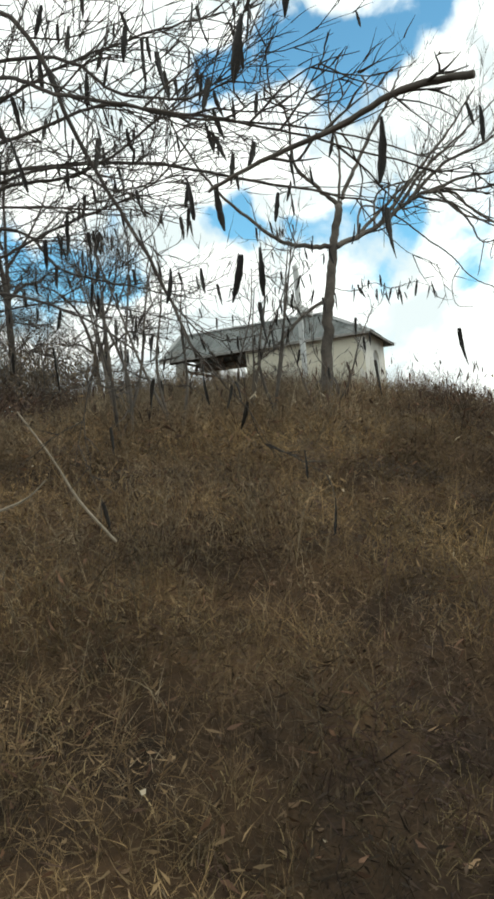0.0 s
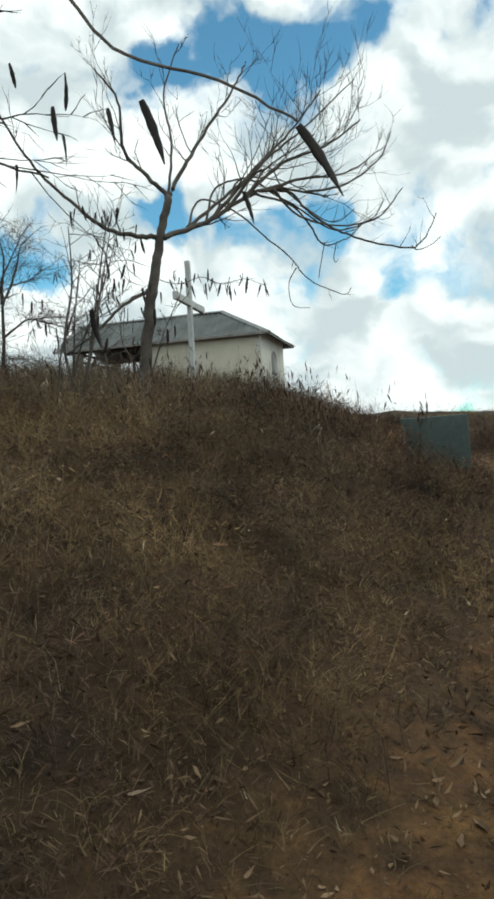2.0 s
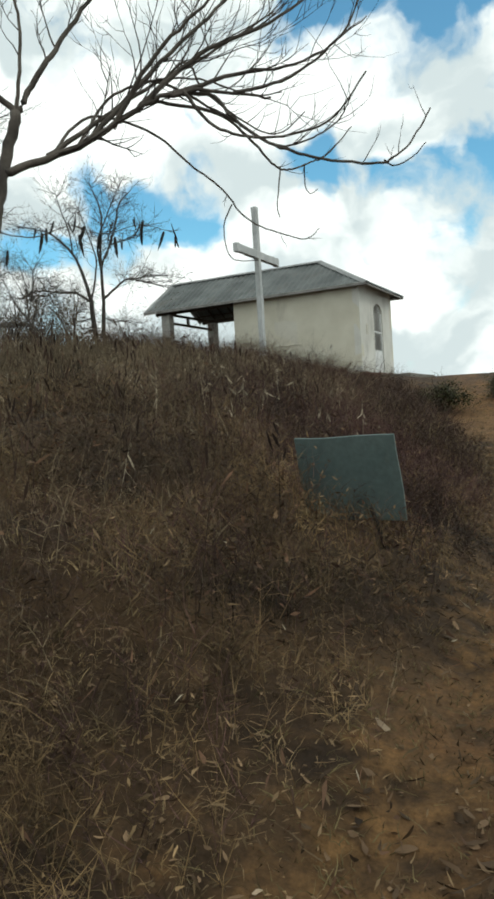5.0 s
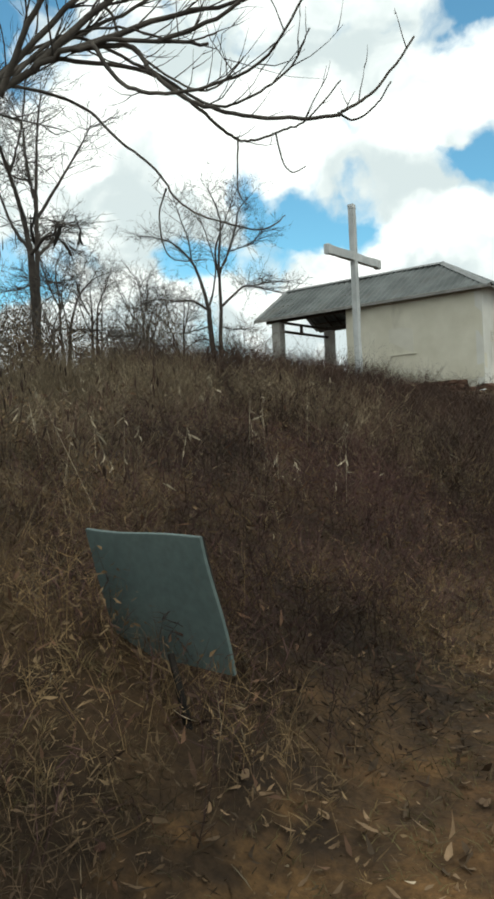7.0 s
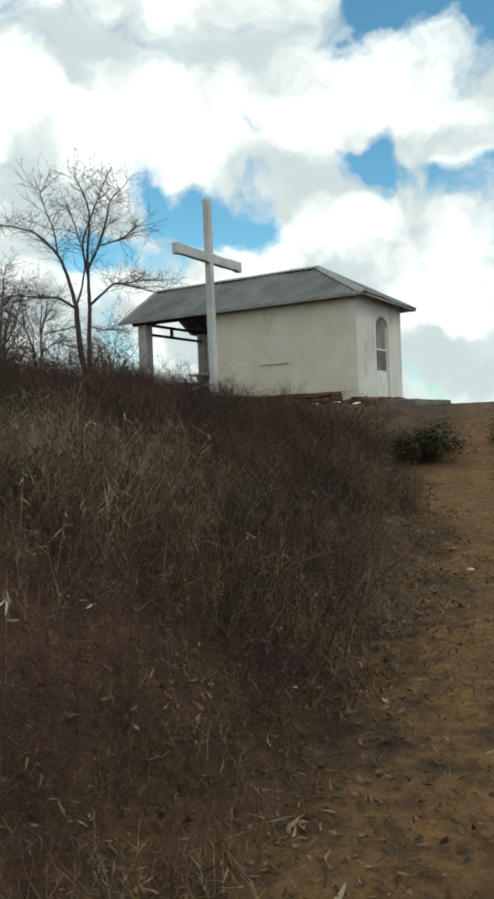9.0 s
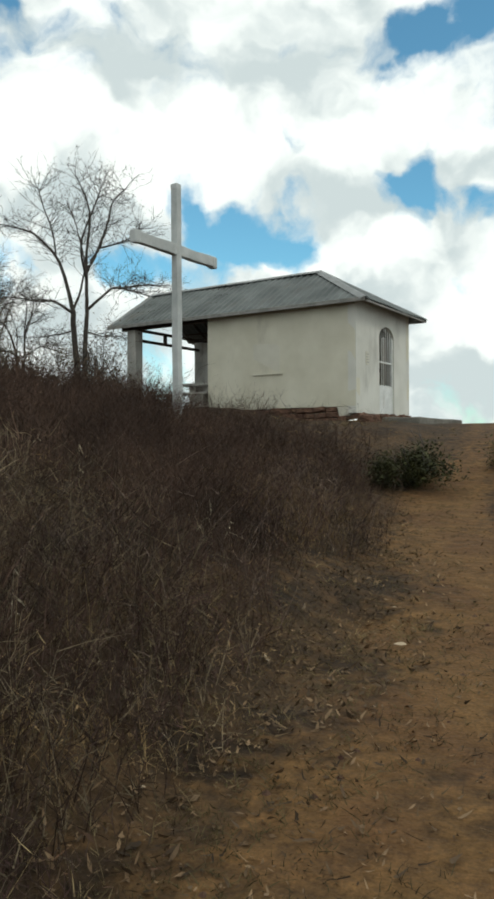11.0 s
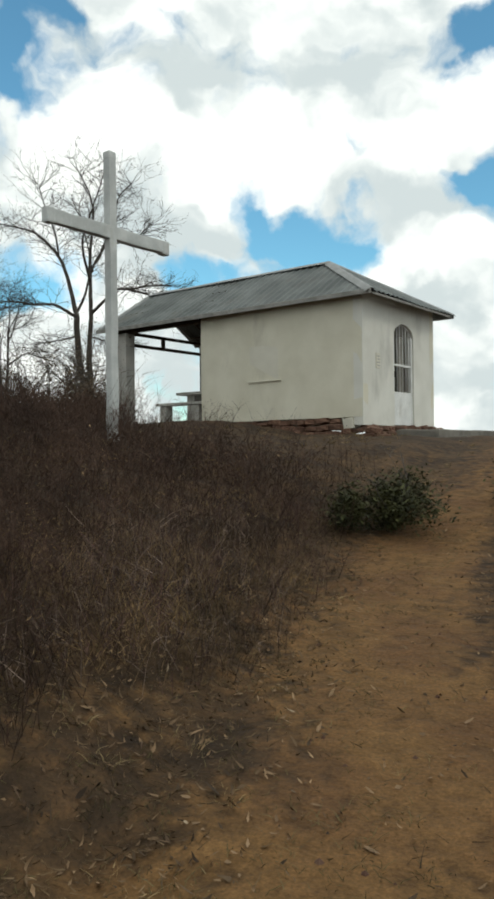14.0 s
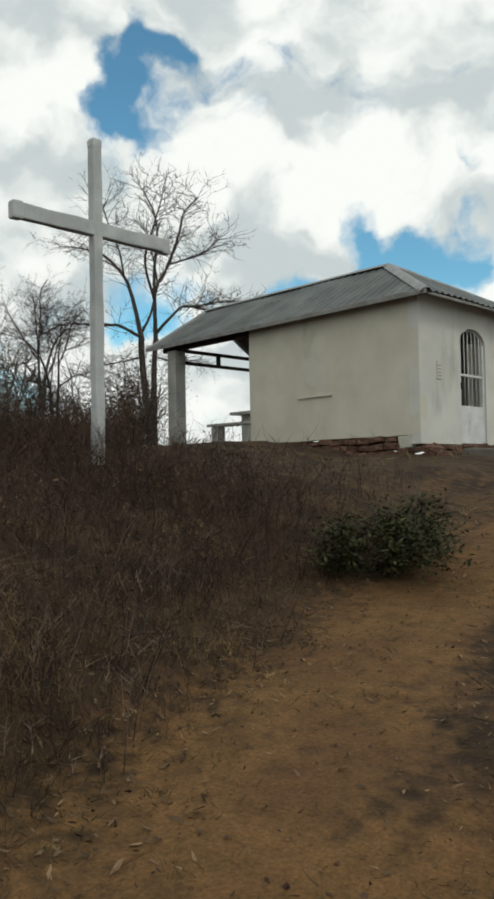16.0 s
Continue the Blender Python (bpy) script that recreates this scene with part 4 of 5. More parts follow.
def overhanging_tree():
    """The pod tree whose branches hang over the start of the path."""
    rng = random.Random(31)
    bx, by = -1.5, 3.0
    root = tagged(new("pod_tree"), "leafless tree hung with long dark seed pods over the path", "tree")
    O = Vector((bx, by, gz(bx, by) - 0.1))
    root.matrix_world = Matrix.Translation(O)

    def L(*pts):
        return [Vector(p) - O for p in pts]

    limb(root, "trunk", L(O, (-1.4, 2.9, 2.3), (-1.2, 2.75, 3.1), (-0.9, 2.6, 3.7)), 0.06, 0.03, rng, 3, 0.8, label="dark trunk")
    tips = []
    sp = dict(lift=0.0, level=2, kids=(2, 3, 3), tips=tips, least=0.0021, bark=M_TWIG)
    limb(root, "limb", L((-1.2, 2.75, 3.1), (-0.3, 2.0, 3.25), (0.32, 1.3, 2.95), (0.53, 1.12, 2.8), (0.75, 1.05, 2.70), (0.91, 1.02, 2.64), (1.06, 0.99, 2.57), (1.28, 0.97, 2.47)), 0.0072, 0.0014, rng, 12, 0.35, **sp)
    limb(root, "limb", L((-1.25, 2.8, 3.3), (-0.5, 2.0, 3.55), (0.26, 1.48, 3.24), (0.47, 1.51, 2.83), (0.62, 1.54, 2.51), (0.7, 1.56, 2.28)), 0.0094, 0.0036, rng, 14, 0.45, **sp)
    limb(root, "limb", L((0.84, 1.06, 2.53), (0.95, 1.0, 2.55), (1.08, 0.92, 2.555), (1.2, 0.84, 2.57), (1.30, 0.78, 2.55)), 0.0032, 0.0066, rng, 4, 0.2, 0.0, 1, (2, 2, 2), "broken branch with a thick stub end")
    limb(root, "limb", L((-1.2, 2.75, 3.1), (-0.6, 2.9, 3.4), (0.2, 2.8, 3.35), (0.9, 2.5, 3.05), (1.25, 2.4, 2.9)), 0.0144, 0.0029, rng, 13, 0.6, **sp)
    limb(root, "limb", L((-0.9, 2.6, 3.7), (0.0, 2.0, 3.75), (1.0, 1.5, 3.4), (1.55, 1.2, 2.85), (1.72, 1.05, 2.6), (1.9, 0.9, 2.46), (2.01, 0.79, 2.34)), 0.006, 0.0018, rng, 0, 0.2)
    limb(root, "limb", L((-1.3, 2.85, 2.7), (-0.7, 2.5, 2.75), (-0.2, 2.2, 2.7), (0.2, 1.9, 2.55), (0.5, 1.75, 2.35)), 0.0115, 0.0022, rng, 14, 0.5, **sp)
    limb(root, "limb", L((-1.35, 2.9, 2.5), (-0.9, 3.2, 2.8), (-0.3, 3.5, 2.95), (0.3, 3.7, 2.8)), 0.0101, 0.0022, rng, 14, 0.5, **sp)
    limb(root, "limb", L((-0.9, 2.6, 3.7), (-0.3, 2.2, 4.0), (0.3, 1.9, 3.8), (0.8, 1.7, 3.45)), 0.0144, 0.0029, rng, 14, 0.6, **sp)
    limb(root, "limb", L((-1.2, 2.75, 3.1), (-0.5, 2.4, 3.1), (0.0, 2.1, 2.95), (0.45, 2.0, 2.85)), 0.0101, 0.0022, rng, 14, 0.5, **sp)
    limb(root, "limb", L((-0.9, 2.6, 3.7), (0.16, 2.06, 3.43), (0.46, 1.90, 3.19), (0.72, 1.73, 3.05), (0.89, 1.65, 3.07)), 0.0090, 0.0018, rng, 20, 0.4, **sp)
    limb(root, "limb", L((-1.2, 2.75, 3.1), (0.01, 2.35, 3.17), (0.35, 2.20, 3.00), (0.65, 2.03, 2.96)), 0.0090, 0.0018, rng, 20, 0.4, **sp)
    limb(root, "limb", L((-1.2, 2.75, 3.1), (-0.5, 2.4, 3.0), (-0.06, 2.2, 3.06), (0.26, 2.2, 3.08), (0.58, 2.2, 3.25), (0.83, 2.2, 3.35)), 0.0105, 0.0028, rng, 30, 0.5, **sp)
    limb(root, "limb", L((-0.9, 2.6, 3.7), (-0.4, 2.3, 3.3), (-0.04, 2.2, 3.37), (0.19, 2.2, 3.46), (0.51, 2.2, 3.53), (0.81, 2.2, 3.56)), 0.0105, 0.0028, rng, 30, 0.5, **sp)
    limb(root, "limb", L((-1.25, 2.8, 2.9), (-0.6, 2.6, 2.85), (-0.26, 2.6, 2.94), (0.0, 2.6, 3.03), (0.37, 2.6, 3.14), (0.57, 2.6, 3.3)), 0.0105, 0.0028, rng, 30, 0.5, **sp)
    limb(root, "limb", L((-0.4, 2.0, 3.1), (0.2, 1.6, 2.94), (0.5, 1.6, 3.0), (0.7, 1.6, 2.94), (0.96, 1.6, 2.88), (1.16, 1.6, 2.82), (1.36, 1.6, 2.73)), 0.0062, 0.0018, rng, 9, 0.25, **sp)
    limb(root, "limb", L((-1.3, 2.85, 3.0), (-0.5, 3.2, 3.27), (-0.2, 3.2, 3.03), (0.16, 3.2, 2.9), (0.41, 3.2, 2.82)), 0.0105, 0.0028, rng, 32, 0.5, **sp)
    near = ((0.94, 1.0, 2.83, 0.125), (1.17, 0.93, 2.57, 0.115), (0.76, 1.3, 2.66, 0.1), (0.82, 1.32, 2.64, 0.11), (0.88, 1.17, 2.43, 0.1), (0.92, 1.17, 2.44, 0.1),
            (0.90, 1.28, 2.35, 0.1), (1.17, 1.82, 2.26, 0.11), (1.45, 2.05, 2.36, 0.12), (1.19, 1.21, 2.50, 0.11), (0.73, 1.46, 2.25, 0.1), (1.09, 1.05, 2.62, 0.06),
            (0.95, 1.57, 2.69, 0.08), (0.81, 1.55, 2.97, 0.07), (0.92, 1.56, 2.95, 0.07), (0.6, 1.52, 3.16, 0.1), (0.64, 1.52, 3.12, 0.1), (1.24, 3.7, 3.22, 0.11),
            (1.27, 3.7, 3.22, 0.1), (1.5, 1.5, 2.72, 0.08), (1.42, 1.45, 2.8, 0.06), (1.44, 1.4, 2.55, 0.06))
    for x, y, z, s in near:
        hang_pod(root, Vector((x, y, z)) - O, s, rng, 12)
    for x, y, z, s, lean in ((2.01, 0.79, 2.335, 0.115, -34), (1.81, 0.69, 2.335, 0.085, -22), (1.93, 0.85, 2.27, 0.05, -20)):
        o = new("pod", PODS[3])
        o.parent = root
        o.matrix_basis = pose(x - O.x, y - O.y, z - O.z, 0, lean, 0) @ Matrix.Diagonal((s * 0.75, s * 0.75, s, 1))
    for k in range(230):
        hang_pod(root, tips[rng.randrange(len(tips))], rng.uniform(0.06, 0.11), rng)


overhanging_tree()


def leafless_tree():
    """A leafless tree, forked at half its height into a broad open crown of fine twigs."""
    rng = random.Random(41)
    root = tagged(new("leafless_tree"), "tall leafless tree with an open spreading crown", "tree", "bare trees behind the chapel")
    root.matrix_world = pose(-8.35, 30.55, gz(-8.35, 30.55) - 0.2, 0, 0, 28)
    stems = (("trunk", 0.115, 0.07, ((0, 0, 0), (0.02, 0, 1.5), (-0.15, 0.03, 2.8), (-0.22, 0.05, 4.2)), 0),
             ("trunk", 0.10, 0.012, ((0.16, 0.05, 0), (0.17, 0, 2.7), (0.25, -0.05, 4.3), (0.25, -0.1, 5.9), (0.36, -0.2, 7.5), (0.0, -0.4, 8.5)), 0.62),
             ("limb", 0.07, 0.012, ((-0.22, 0.05, 4.15), (-0.46, 0.2, 5.2), (-0.77, 0.4, 6.05), (-1.43, 0.6, 6.8), (-2.04, 0.8, 7.1), (-2.7, 0.9, 7.25)), 0.3),
             ("limb", 0.05, 0.012, ((-0.22, 0.05, 4.1), (-0.82, -0.4, 4.4), (-1.33, -0.7, 4.35), (-2.24, -0.9, 4.4), (-2.9, -1.0, 4.1)), 0.25),
             ("limb", 0.06, 0.012, ((0.25, -0.08, 5.5), (0.66, 0.1, 6.35), (0.97, 0.25, 7.3), (1.14, 0.3, 8.0), (1.55, 0.5, 8.5)), 0.15),
             ("limb", 0.05, 0.012, ((0.25, -0.05, 4.2), (0.71, -0.3, 4.57), (1.17, -0.5, 4.88), (1.73, -0.7, 4.75), (2.65, -0.8, 4.5)), 0.35),
             ("limb", 0.035, 0.01, ((1.17, -0.5, 4.88), (1.5, -0.2, 4.95), (2.04, 0.1, 5.1), (2.7, 0.2, 5.15)), 0.1),
             ("limb", 0.045, 0.01, ((-0.22, 0.05, 4.2), (0.0, 0.5, 4.9), (0.15, 0.9, 6.0), (-0.1, 1.3, 7.2), (-0.3, 1.6, 8.0)), 0.4),
             ("limb", 0.045, 0.01, ((0.25, -0.1, 5.2), (0.1, -0.8, 6.2), (0.5, -1.3, 7.2), (0.8, -1.6, 7.9)), 0.3),
             ("limb", 0.03, 0.01, ((-0.77, 0.4, 6.05), (-0.9, 0.1, 6.9), (-1.15, -0.1, 7.6), (-1.3, -0.2, 8.2)), 0.1),
             ("limb", 0.03, 0.01, ((0.66, 0.1, 6.35), (1.2, 0.5, 6.6), (1.7, 0.8, 6.9), (2.1, 0.9, 7.3)), 0.1),
             ("limb", 0.025, 0.01, ((0.2, 0, 3.5), (0.7, 0.5, 3.4), (1.15, 0.8, 3.45)), 0.2),
             ("limb", 0.025, 0.01, ((-0.2, 0.05, 3.5), (-0.7, -0.4, 3.3), (-1.25, -0.7, 3.15)), 0.2))
    for name, r0, r1, pts, bare_to in stems:
        line = limb(root, name, pts, r0 * 1.15, r1 * 1.3, rng, 0, 0, bark=M_TWIG)
        if not bare_to:
            continue
        t = Buf()
        n = len(line)
        for i in range(int(n * bare_to), n):
            for _ in range(1 + i % 2 if i < n - 3 else 3):
                b = rng.uniform(0, 2 * math.pi)
                d = (line[min(i + 1, n - 1)] - line[max(i - 1, 0)]).normalized() * 0.6 + Vector((math.cos(b), math.sin(b), rng.uniform(-0.1, 0.35)))
                grow(t, line[i], d, rng.uniform(0.6, 1.25), 0.0119, 2, rng, 0.0, 0.85, (2, 3, 3), 0.34, None, 0.0062)
        t.ob("twig_spray", M_TWIG, root, smooth=True)["kind"] = "stuff"
    return root


far_tree = leafless_tree()
for x, y, turn, size in ((-6.7, 17.8, 120, 0.84), (-10.5, 24.0, 220, 0.6), (-7.2, 25.5, 60, 0.42), (-9.6, 27.4, 300, 0.56), (-9.0, 23.4, 170, 0.5)):
    far_tree.scale = (size,) * 3
    tagged(copy_thing(far_tree, pose(x, y, gz(x, y) - 0.15, 0, 0, turn)), "smaller leafless tree standing in the thicket")
far_tree.scale = (1, 1, 1)


# ---- shrubs ----
def leaf_cloud(buf, centre, size, count, leaf, rng, flat=0.8, rise=0.4):
    """Small bent leaves strewn unevenly through a lumpy volume."""
    lobes = [(Vector((max(-0.62, min(0.62, rng.gauss(0, 0.4))) * size[0], max(-0.62, min(0.62, rng.gauss(0, 0.4))) * size[1], rng.uniform(0.2, 0.9) * size[2])), rng.uniform(0.25, 0.5)) for _ in range(9)]
    for _ in range(count):
        c, w = lobes[rng.randrange(9)]
        p = centre + c + Vector((rng.gauss(0, w * 0.55) * size[0], rng.gauss(0, w * 0.55) * size[1], rng.gauss(0, w * 0.5) * size[2]))
        if p.z < centre.z:
            continue
        a = rng.uniform(0, 2 * math.pi)
        d = Vector((math.cos(a), math.sin(a), rng.gauss(rise, 0.5))).normalized()
        s = d.cross(Vector((rng.gauss(0, 0.4), rng.gauss(0, 0.4), 1))).normalized()
        up = s.cross(d)
        l = leaf * rng.uniform(0.6, 1.3)
        b = len(buf.v)
        for q in (p, p + d * l * 0.5 + s * l * 0.24, p + d * l - up * l * 0.15, p + d * l * 0.5 - s * l * 0.24):
            buf.v.append(tuple(q))
        buf.f.append((b, b + 1, b + 2))
        buf.f.append((b, b + 2, b + 3))


def shrub(x, y, size, count, leaf, seed, material, label, group="", stems=9):
    rng = random.Random(seed)
    root = tagged(new("shrub"), label, "shrub", group)
    root.matrix_world = pose(x, y, gz(x, y) - 0.03)
    b = Buf()
    for k in range(stems):
        a = rng.uniform(0, 2 * math.pi)
        d = Vector((math.cos(a) * 0.7 * size[0], math.sin(a) * 0.7 * size[1], size[2] * 1.1)) * rng.uniform(0.5, 1.0)
        grow(b, Vector((0, 0, 0)), d, d.length, 0.012 * size[2] + 0.004, 2, rng, 0.05, 0.8, (3, 4, 4), 0.3)
    b.ob("branch_spray", M_GREYTWIG, root, smooth=True)["kind"] = "stuff"
    lv = Buf()
    leaf_cloud(lv, Vector((0, 0, 0.02)), size, count, leaf, rng)
    lv.ob("foliage", material, root)["kind"] = "stuff"


shrub(4.14, 18.2, (0.6, 0.62, 0.54), 6400, 0.052, 51, M_LEAF, "low dark green shrub beside the footpath")
shrub(5.45, 19.2, (0.48, 0.45, 0.36), 2400, 0.052, 52, M_LEAF, "small dark shrub growing across the footpath")
for k, (x, y, sx, sz, n) in enumerate(((-4.9, 21.5, 0.9, 1.1, 800), (-6.6, 22.5, 1.3, 1.9, 1100), (-3.4, 23.4, 0.6, 0.8, 500), (-8.6, 23.5, 1.4, 2.0, 1000), (-5.4, 26.5, 1.0, 1.5, 700),
                                       (-4.2, 17.6, 0.7, 0.6, 400), (-5.6, 15.6, 1.2, 1.3, 800), (-8.0, 19.0, 1.5, 1.8, 1000), (-4.4, 13.0, 1.0, 1.1, 700), (-7.0, 12.5, 1.4, 1.6, 900), (-6.7, 27.8, 0.9, 1.6, 500),
                                       (-8.2, 25.3, 1.3, 1.7, 900), (-7.6, 27.0, 1.2, 1.6, 800), (-9.6, 26.0, 1.4, 1.9, 900))):
    shrub(x, y, (sx * 1.15, sx * 1.15, sz * (1.3 if x < -5 else 1.1)), int(n * (7 if x < -5 else 5)), 0.062, 60 + k, M_DULL, "scrubby half-bare bush with dull brown leaves", "thicket bushes", 11)


def dead_branch():
    root = tagged(new("dead_branch"), "pale dead forked branch caught in the weeds", "branch")
    b = Buf()
    b.tube(spline([(-0.03, 2.1, 2.25), (0.08, 2.1, 2.08), (0.16, 2.1, 1.93), (0.27, 2.12, 1.78)], 4), [0.0035] * 6 + [0.005] * 7, 5)
    b.ob("stem", M_PALE, root)
    c = Buf()
    c.tube(spline([(-0.3, 2.1, 1.88), (-0.05, 2.1, 1.94), (0.05, 2.1, 2.01)], 4), [0.005] * 5 + [0.003] * 4, 5)
    c.ob("side_branch", M_PALE, root)


dead_branch()


# ---- dry weeds, grass and litter ----
def strips(name, roots, tops, bends, widths, material, label, category, segs=3, leafy=False, level=False):
    """One mesh of narrow blades, each from its root to its top, bent sideways on the way."""
    n = len(roots)
    across = np.cross(tops - roots, np.random.normal(size=(n, 3)) * (0.35 if level else 1.0) + np.array([0, 0, 1.0 if level else 0.0]))
    across /= np.linalg.norm(across, axis=1, keepdims=True) + 1e-9
    rows, flat_ = [], across
    if leafy:
        along = tops - roots
        up = np.cross(along / (np.linalg.norm(along, axis=1, keepdims=True) + 1e-9), across)
        twist = np.random.normal(0, 1.1, (n, 1))
    for i in range(segs + 1):
        f = i / segs
        if leafy:
            across = flat_ * np.cos(twist * (f - 0.4)) + up * np.sin(twist * (f - 0.4))
        c = roots + (tops - roots) * f + bends * (f * f)
        w = (widths * (math.sin(math.pi * (0.06 + 0.9 * f)) if leafy else 1 - 0.82 * f))[:, None]
        if leafy:
            rows += [c - across * w * np.random.uniform(0.55, 1.2, (n, 1)), c + across * w * np.random.uniform(0.55, 1.2, (n, 1))]
        else:
            rows += [c - across * w, c + across * w]
    v = np.stack(rows, 1).reshape(-1, 3)
    base = (np.arange(n) * 2 * (segs + 1))[:, None]
    q = np.array([[2 * i, 2 * i + 1, 2 * i + 3, 2 * i + 2] for i in range(segs)]).reshape(1, -1)
    faces = (base + q).reshape(-1, 4)
    me = bpy.data.meshes.new(name)
    me.vertices.add(len(v))
    me.vertices.foreach_set("co", v.astype(np.float32).ravel())
    me.loops.add(faces.size)
    me.loops.foreach_set("vertex_index", faces.astype(np.int32).ravel())
    me.polygons.add(len(faces))
    me.polygons.foreach_set("loop_start", np.arange(len(faces), dtype=np.int32) * 4)
    me.update(calc_edges=True)
    me.materials.append(material)
    return tagged(new(name, me), label, category, kind="stuff")


rs = np.random.RandomState(3)


def scatter(x0, x1, y0, y1, per_m2, keep):
    n = int((x1 - x0) * (y1 - y0) * per_m2)
    x, y = rs.uniform(x0, x1, n), rs.uniform(y0, y1, n)
    s, _ = trail(x, y)
    ok = rs.uniform(size=n) < keep(x, y, s)
    inside = (np.abs((x - 2.17) * 0.967 - (y - 24.61) * 0.254 + 3.5) < 4.1) & (np.abs((x - 2.17) * 0.254 + (y - 24.61) * 0.967 - 1.6) < 2.0)
    ok &= ~inside
    return x[ok], y[ok], s[ok]


def clump(x, y):
    return np.clip(0.55 + 0.6 * lumps(x * 0.8 + 3, y * 0.8 - 1) + 0.25 * lumps(x * 2.3, y * 2.1), 0, 1)


def mound(x, y):
    """Rounded humps, about a metre across, in the height of the weeds."""
    u, v = x + 0.35 * lumps(x * 0.6, y * 0.6), y + 0.35 * lumps(y * 0.6 + 5, x * 0.6)
    return 0.25 + 0.75 * np.abs(np.sin(3.3 * u + 0.8 * v) * np.sin(3.1 * v - 0.9 * u)) ** 0.5


def weed_cover(x, y, s):
    """How thickly the tall weeds stand: on the bank, thinner on the far side of the path and round the chapel."""
    bankw = np.clip((s - np.interp(y, [0, 4, 8, 10, 11.2, 12.3, 13.2, 13.9, 16.5, 18, 19], [1.0, 0.9, 0.62, 0.6, 0.8, 1.15, 1.1, 0.62, 0.6, 0.9, 1.2])) / 0.32, 0, 1)
    far = np.clip((-s - np.interp(y, [3, 6, 8, 12.8, 13.6, 14.6, 17, 18.5], [0.75, 1.2, 1.9, 1.9, 1.5, 0.75, 0.55, 0.8])) / 0.6, 0, 1) * 0.6 * np.clip((19 - y) / 4, 0.1, 1)
    top = np.where((y > 20.8) & (x > -2.2), 0.0, np.where((y > 19.2) & (x > -0.4), 0.14, 1.0))
    floor_ = np.interp(y, [4.5, 6, 9.5, 11, 13, 15], [0.62, 0.78, 0.78, 0.5, 0.5, 0.7])
    return (bankw * (floor_ + (1 - floor_) * clump(x, y)) * top + far * clump(x, y))


def tall_weeds(region, per_m2, height, name, width, material, label, cover, shoots=5):
    x, y, s = scatter(*region, per_m2, cover)
    n = len(x)
    root = np.stack([x, y, ground(x, y) - 0.02], 1)
    h = height * rs.uniform(0.45, 1.15, n) * (0.35 + 0.95 * mound(x, y)) * np.clip(0.5 + np.abs(s) / 3.0, 0.5, 1.0)
    lean = rs.normal(0, 0.25, (n, 2)) * h[:, None]
    top = root + np.stack([lean[:, 0], lean[:, 1], h], 1)
    # side shoots
    R, T, Bd, Wd = [root], [top], [np.stack([*(rs.normal(0, 0.22, (2, n)) * h), -0.1 * h], 1)], [np.full(n, width)]
    for k in range(shoots):
        f = rs.uniform(0.15, 0.9, n)[:, None]
        p = root + (top - root) * f + Bd[0] * f * f
        l = (h * rs.uniform(0.15, 0.42, n))[:, None]
        a = rs.uniform(0, 2 * np.pi, n)
        d = np.stack([np.cos(a) * 0.8, np.sin(a) * 0.8, rs.uniform(0.2, 1.0, n)], 1)
        R.append(p)
        T.append(p + d * l)
        Bd.append(rs.normal(0, 0.35, (n, 3)) * l)
        Wd.append(np.full(n, width * 0.75))
    strips(name, np.concatenate(R), np.concatenate(T), np.concatenate(Bd), np.concatenate(Wd), material, label, "weeds", 2)


def brown_part(x, y, s):
    return weed_cover(x, y, s) * np.clip((7.4 - y + 1.5 * lumps(x * 0.5, y * 0.5)) / 2.5, 0, 1) * (0.3 + 0.7 * clump(x * 1.7 + 4, y * 1.7))


def dark_part(x, y, s):
    return weed_cover(x, y, s) * np.clip((y - 4.4 + 1.3 * lumps(x * 0.6 + 2, y * 0.6)) / 2.6, 0.06 + 0.55 * np.clip(lumps(x * 1.1 + 6, y * 1.1) * 1.6, 0, 1), 1)


def path_side(y, s):
    """The strip of browner weeds beside the upper trail."""
    return np.clip((2.15 - s) / 0.6, 0, 1) * np.clip((y - 13.0) / 0.6, 0, 1) * np.clip((17.6 - y) / 0.6, 0, 1) * (s > 0)


def low_bank(y, s):
    return np.exp(-((s - 1.3) / np.interp(y, [4, 6.8, 8], [0.5, 1.15, 1.7])) ** 2)


BROWN_LABEL, DARK_LABEL = "tangle of dry brown weeds covering the bank", "dense thicket of dry dark weeds on the bank"
tall_weeds((-2.5, 5.5, 0.2, 10.0), 520, 0.26, "brown_weeds", 0.0017, M_BROWN, BROWN_LABEL, brown_part, 7)
RED_LABEL, GREY_LABEL = "dry reddish-brown weeds on the lower bank", "dry grey-brown weeds along the crest of the bank"
tall_weeds((-2.5, 7.0, 1.0, 9.3), 620, 0.32, "red_brown_weeds", 0.0018, M_PURPLE, RED_LABEL, lambda x, y, s: dark_part(x, y, s) * low_bank(y, s), 6)
tall_weeds((-2.5, 7.0, 1.0, 9.0), 520, 0.30, "grey_brown_weeds", 0.0018, M_CREST, GREY_LABEL, lambda x, y, s: dark_part(x, y, s) * (1 - low_bank(y, s)), 6)
tall_weeds((-2.5, 7.5, 9.0, 11.6), 400, 0.46, "grey_brown_weeds", 0.0026, M_CREST, GREY_LABEL, lambda x, y, s: dark_part(x, y, s) * (1 - 0.7 * low_bank(y, s)))
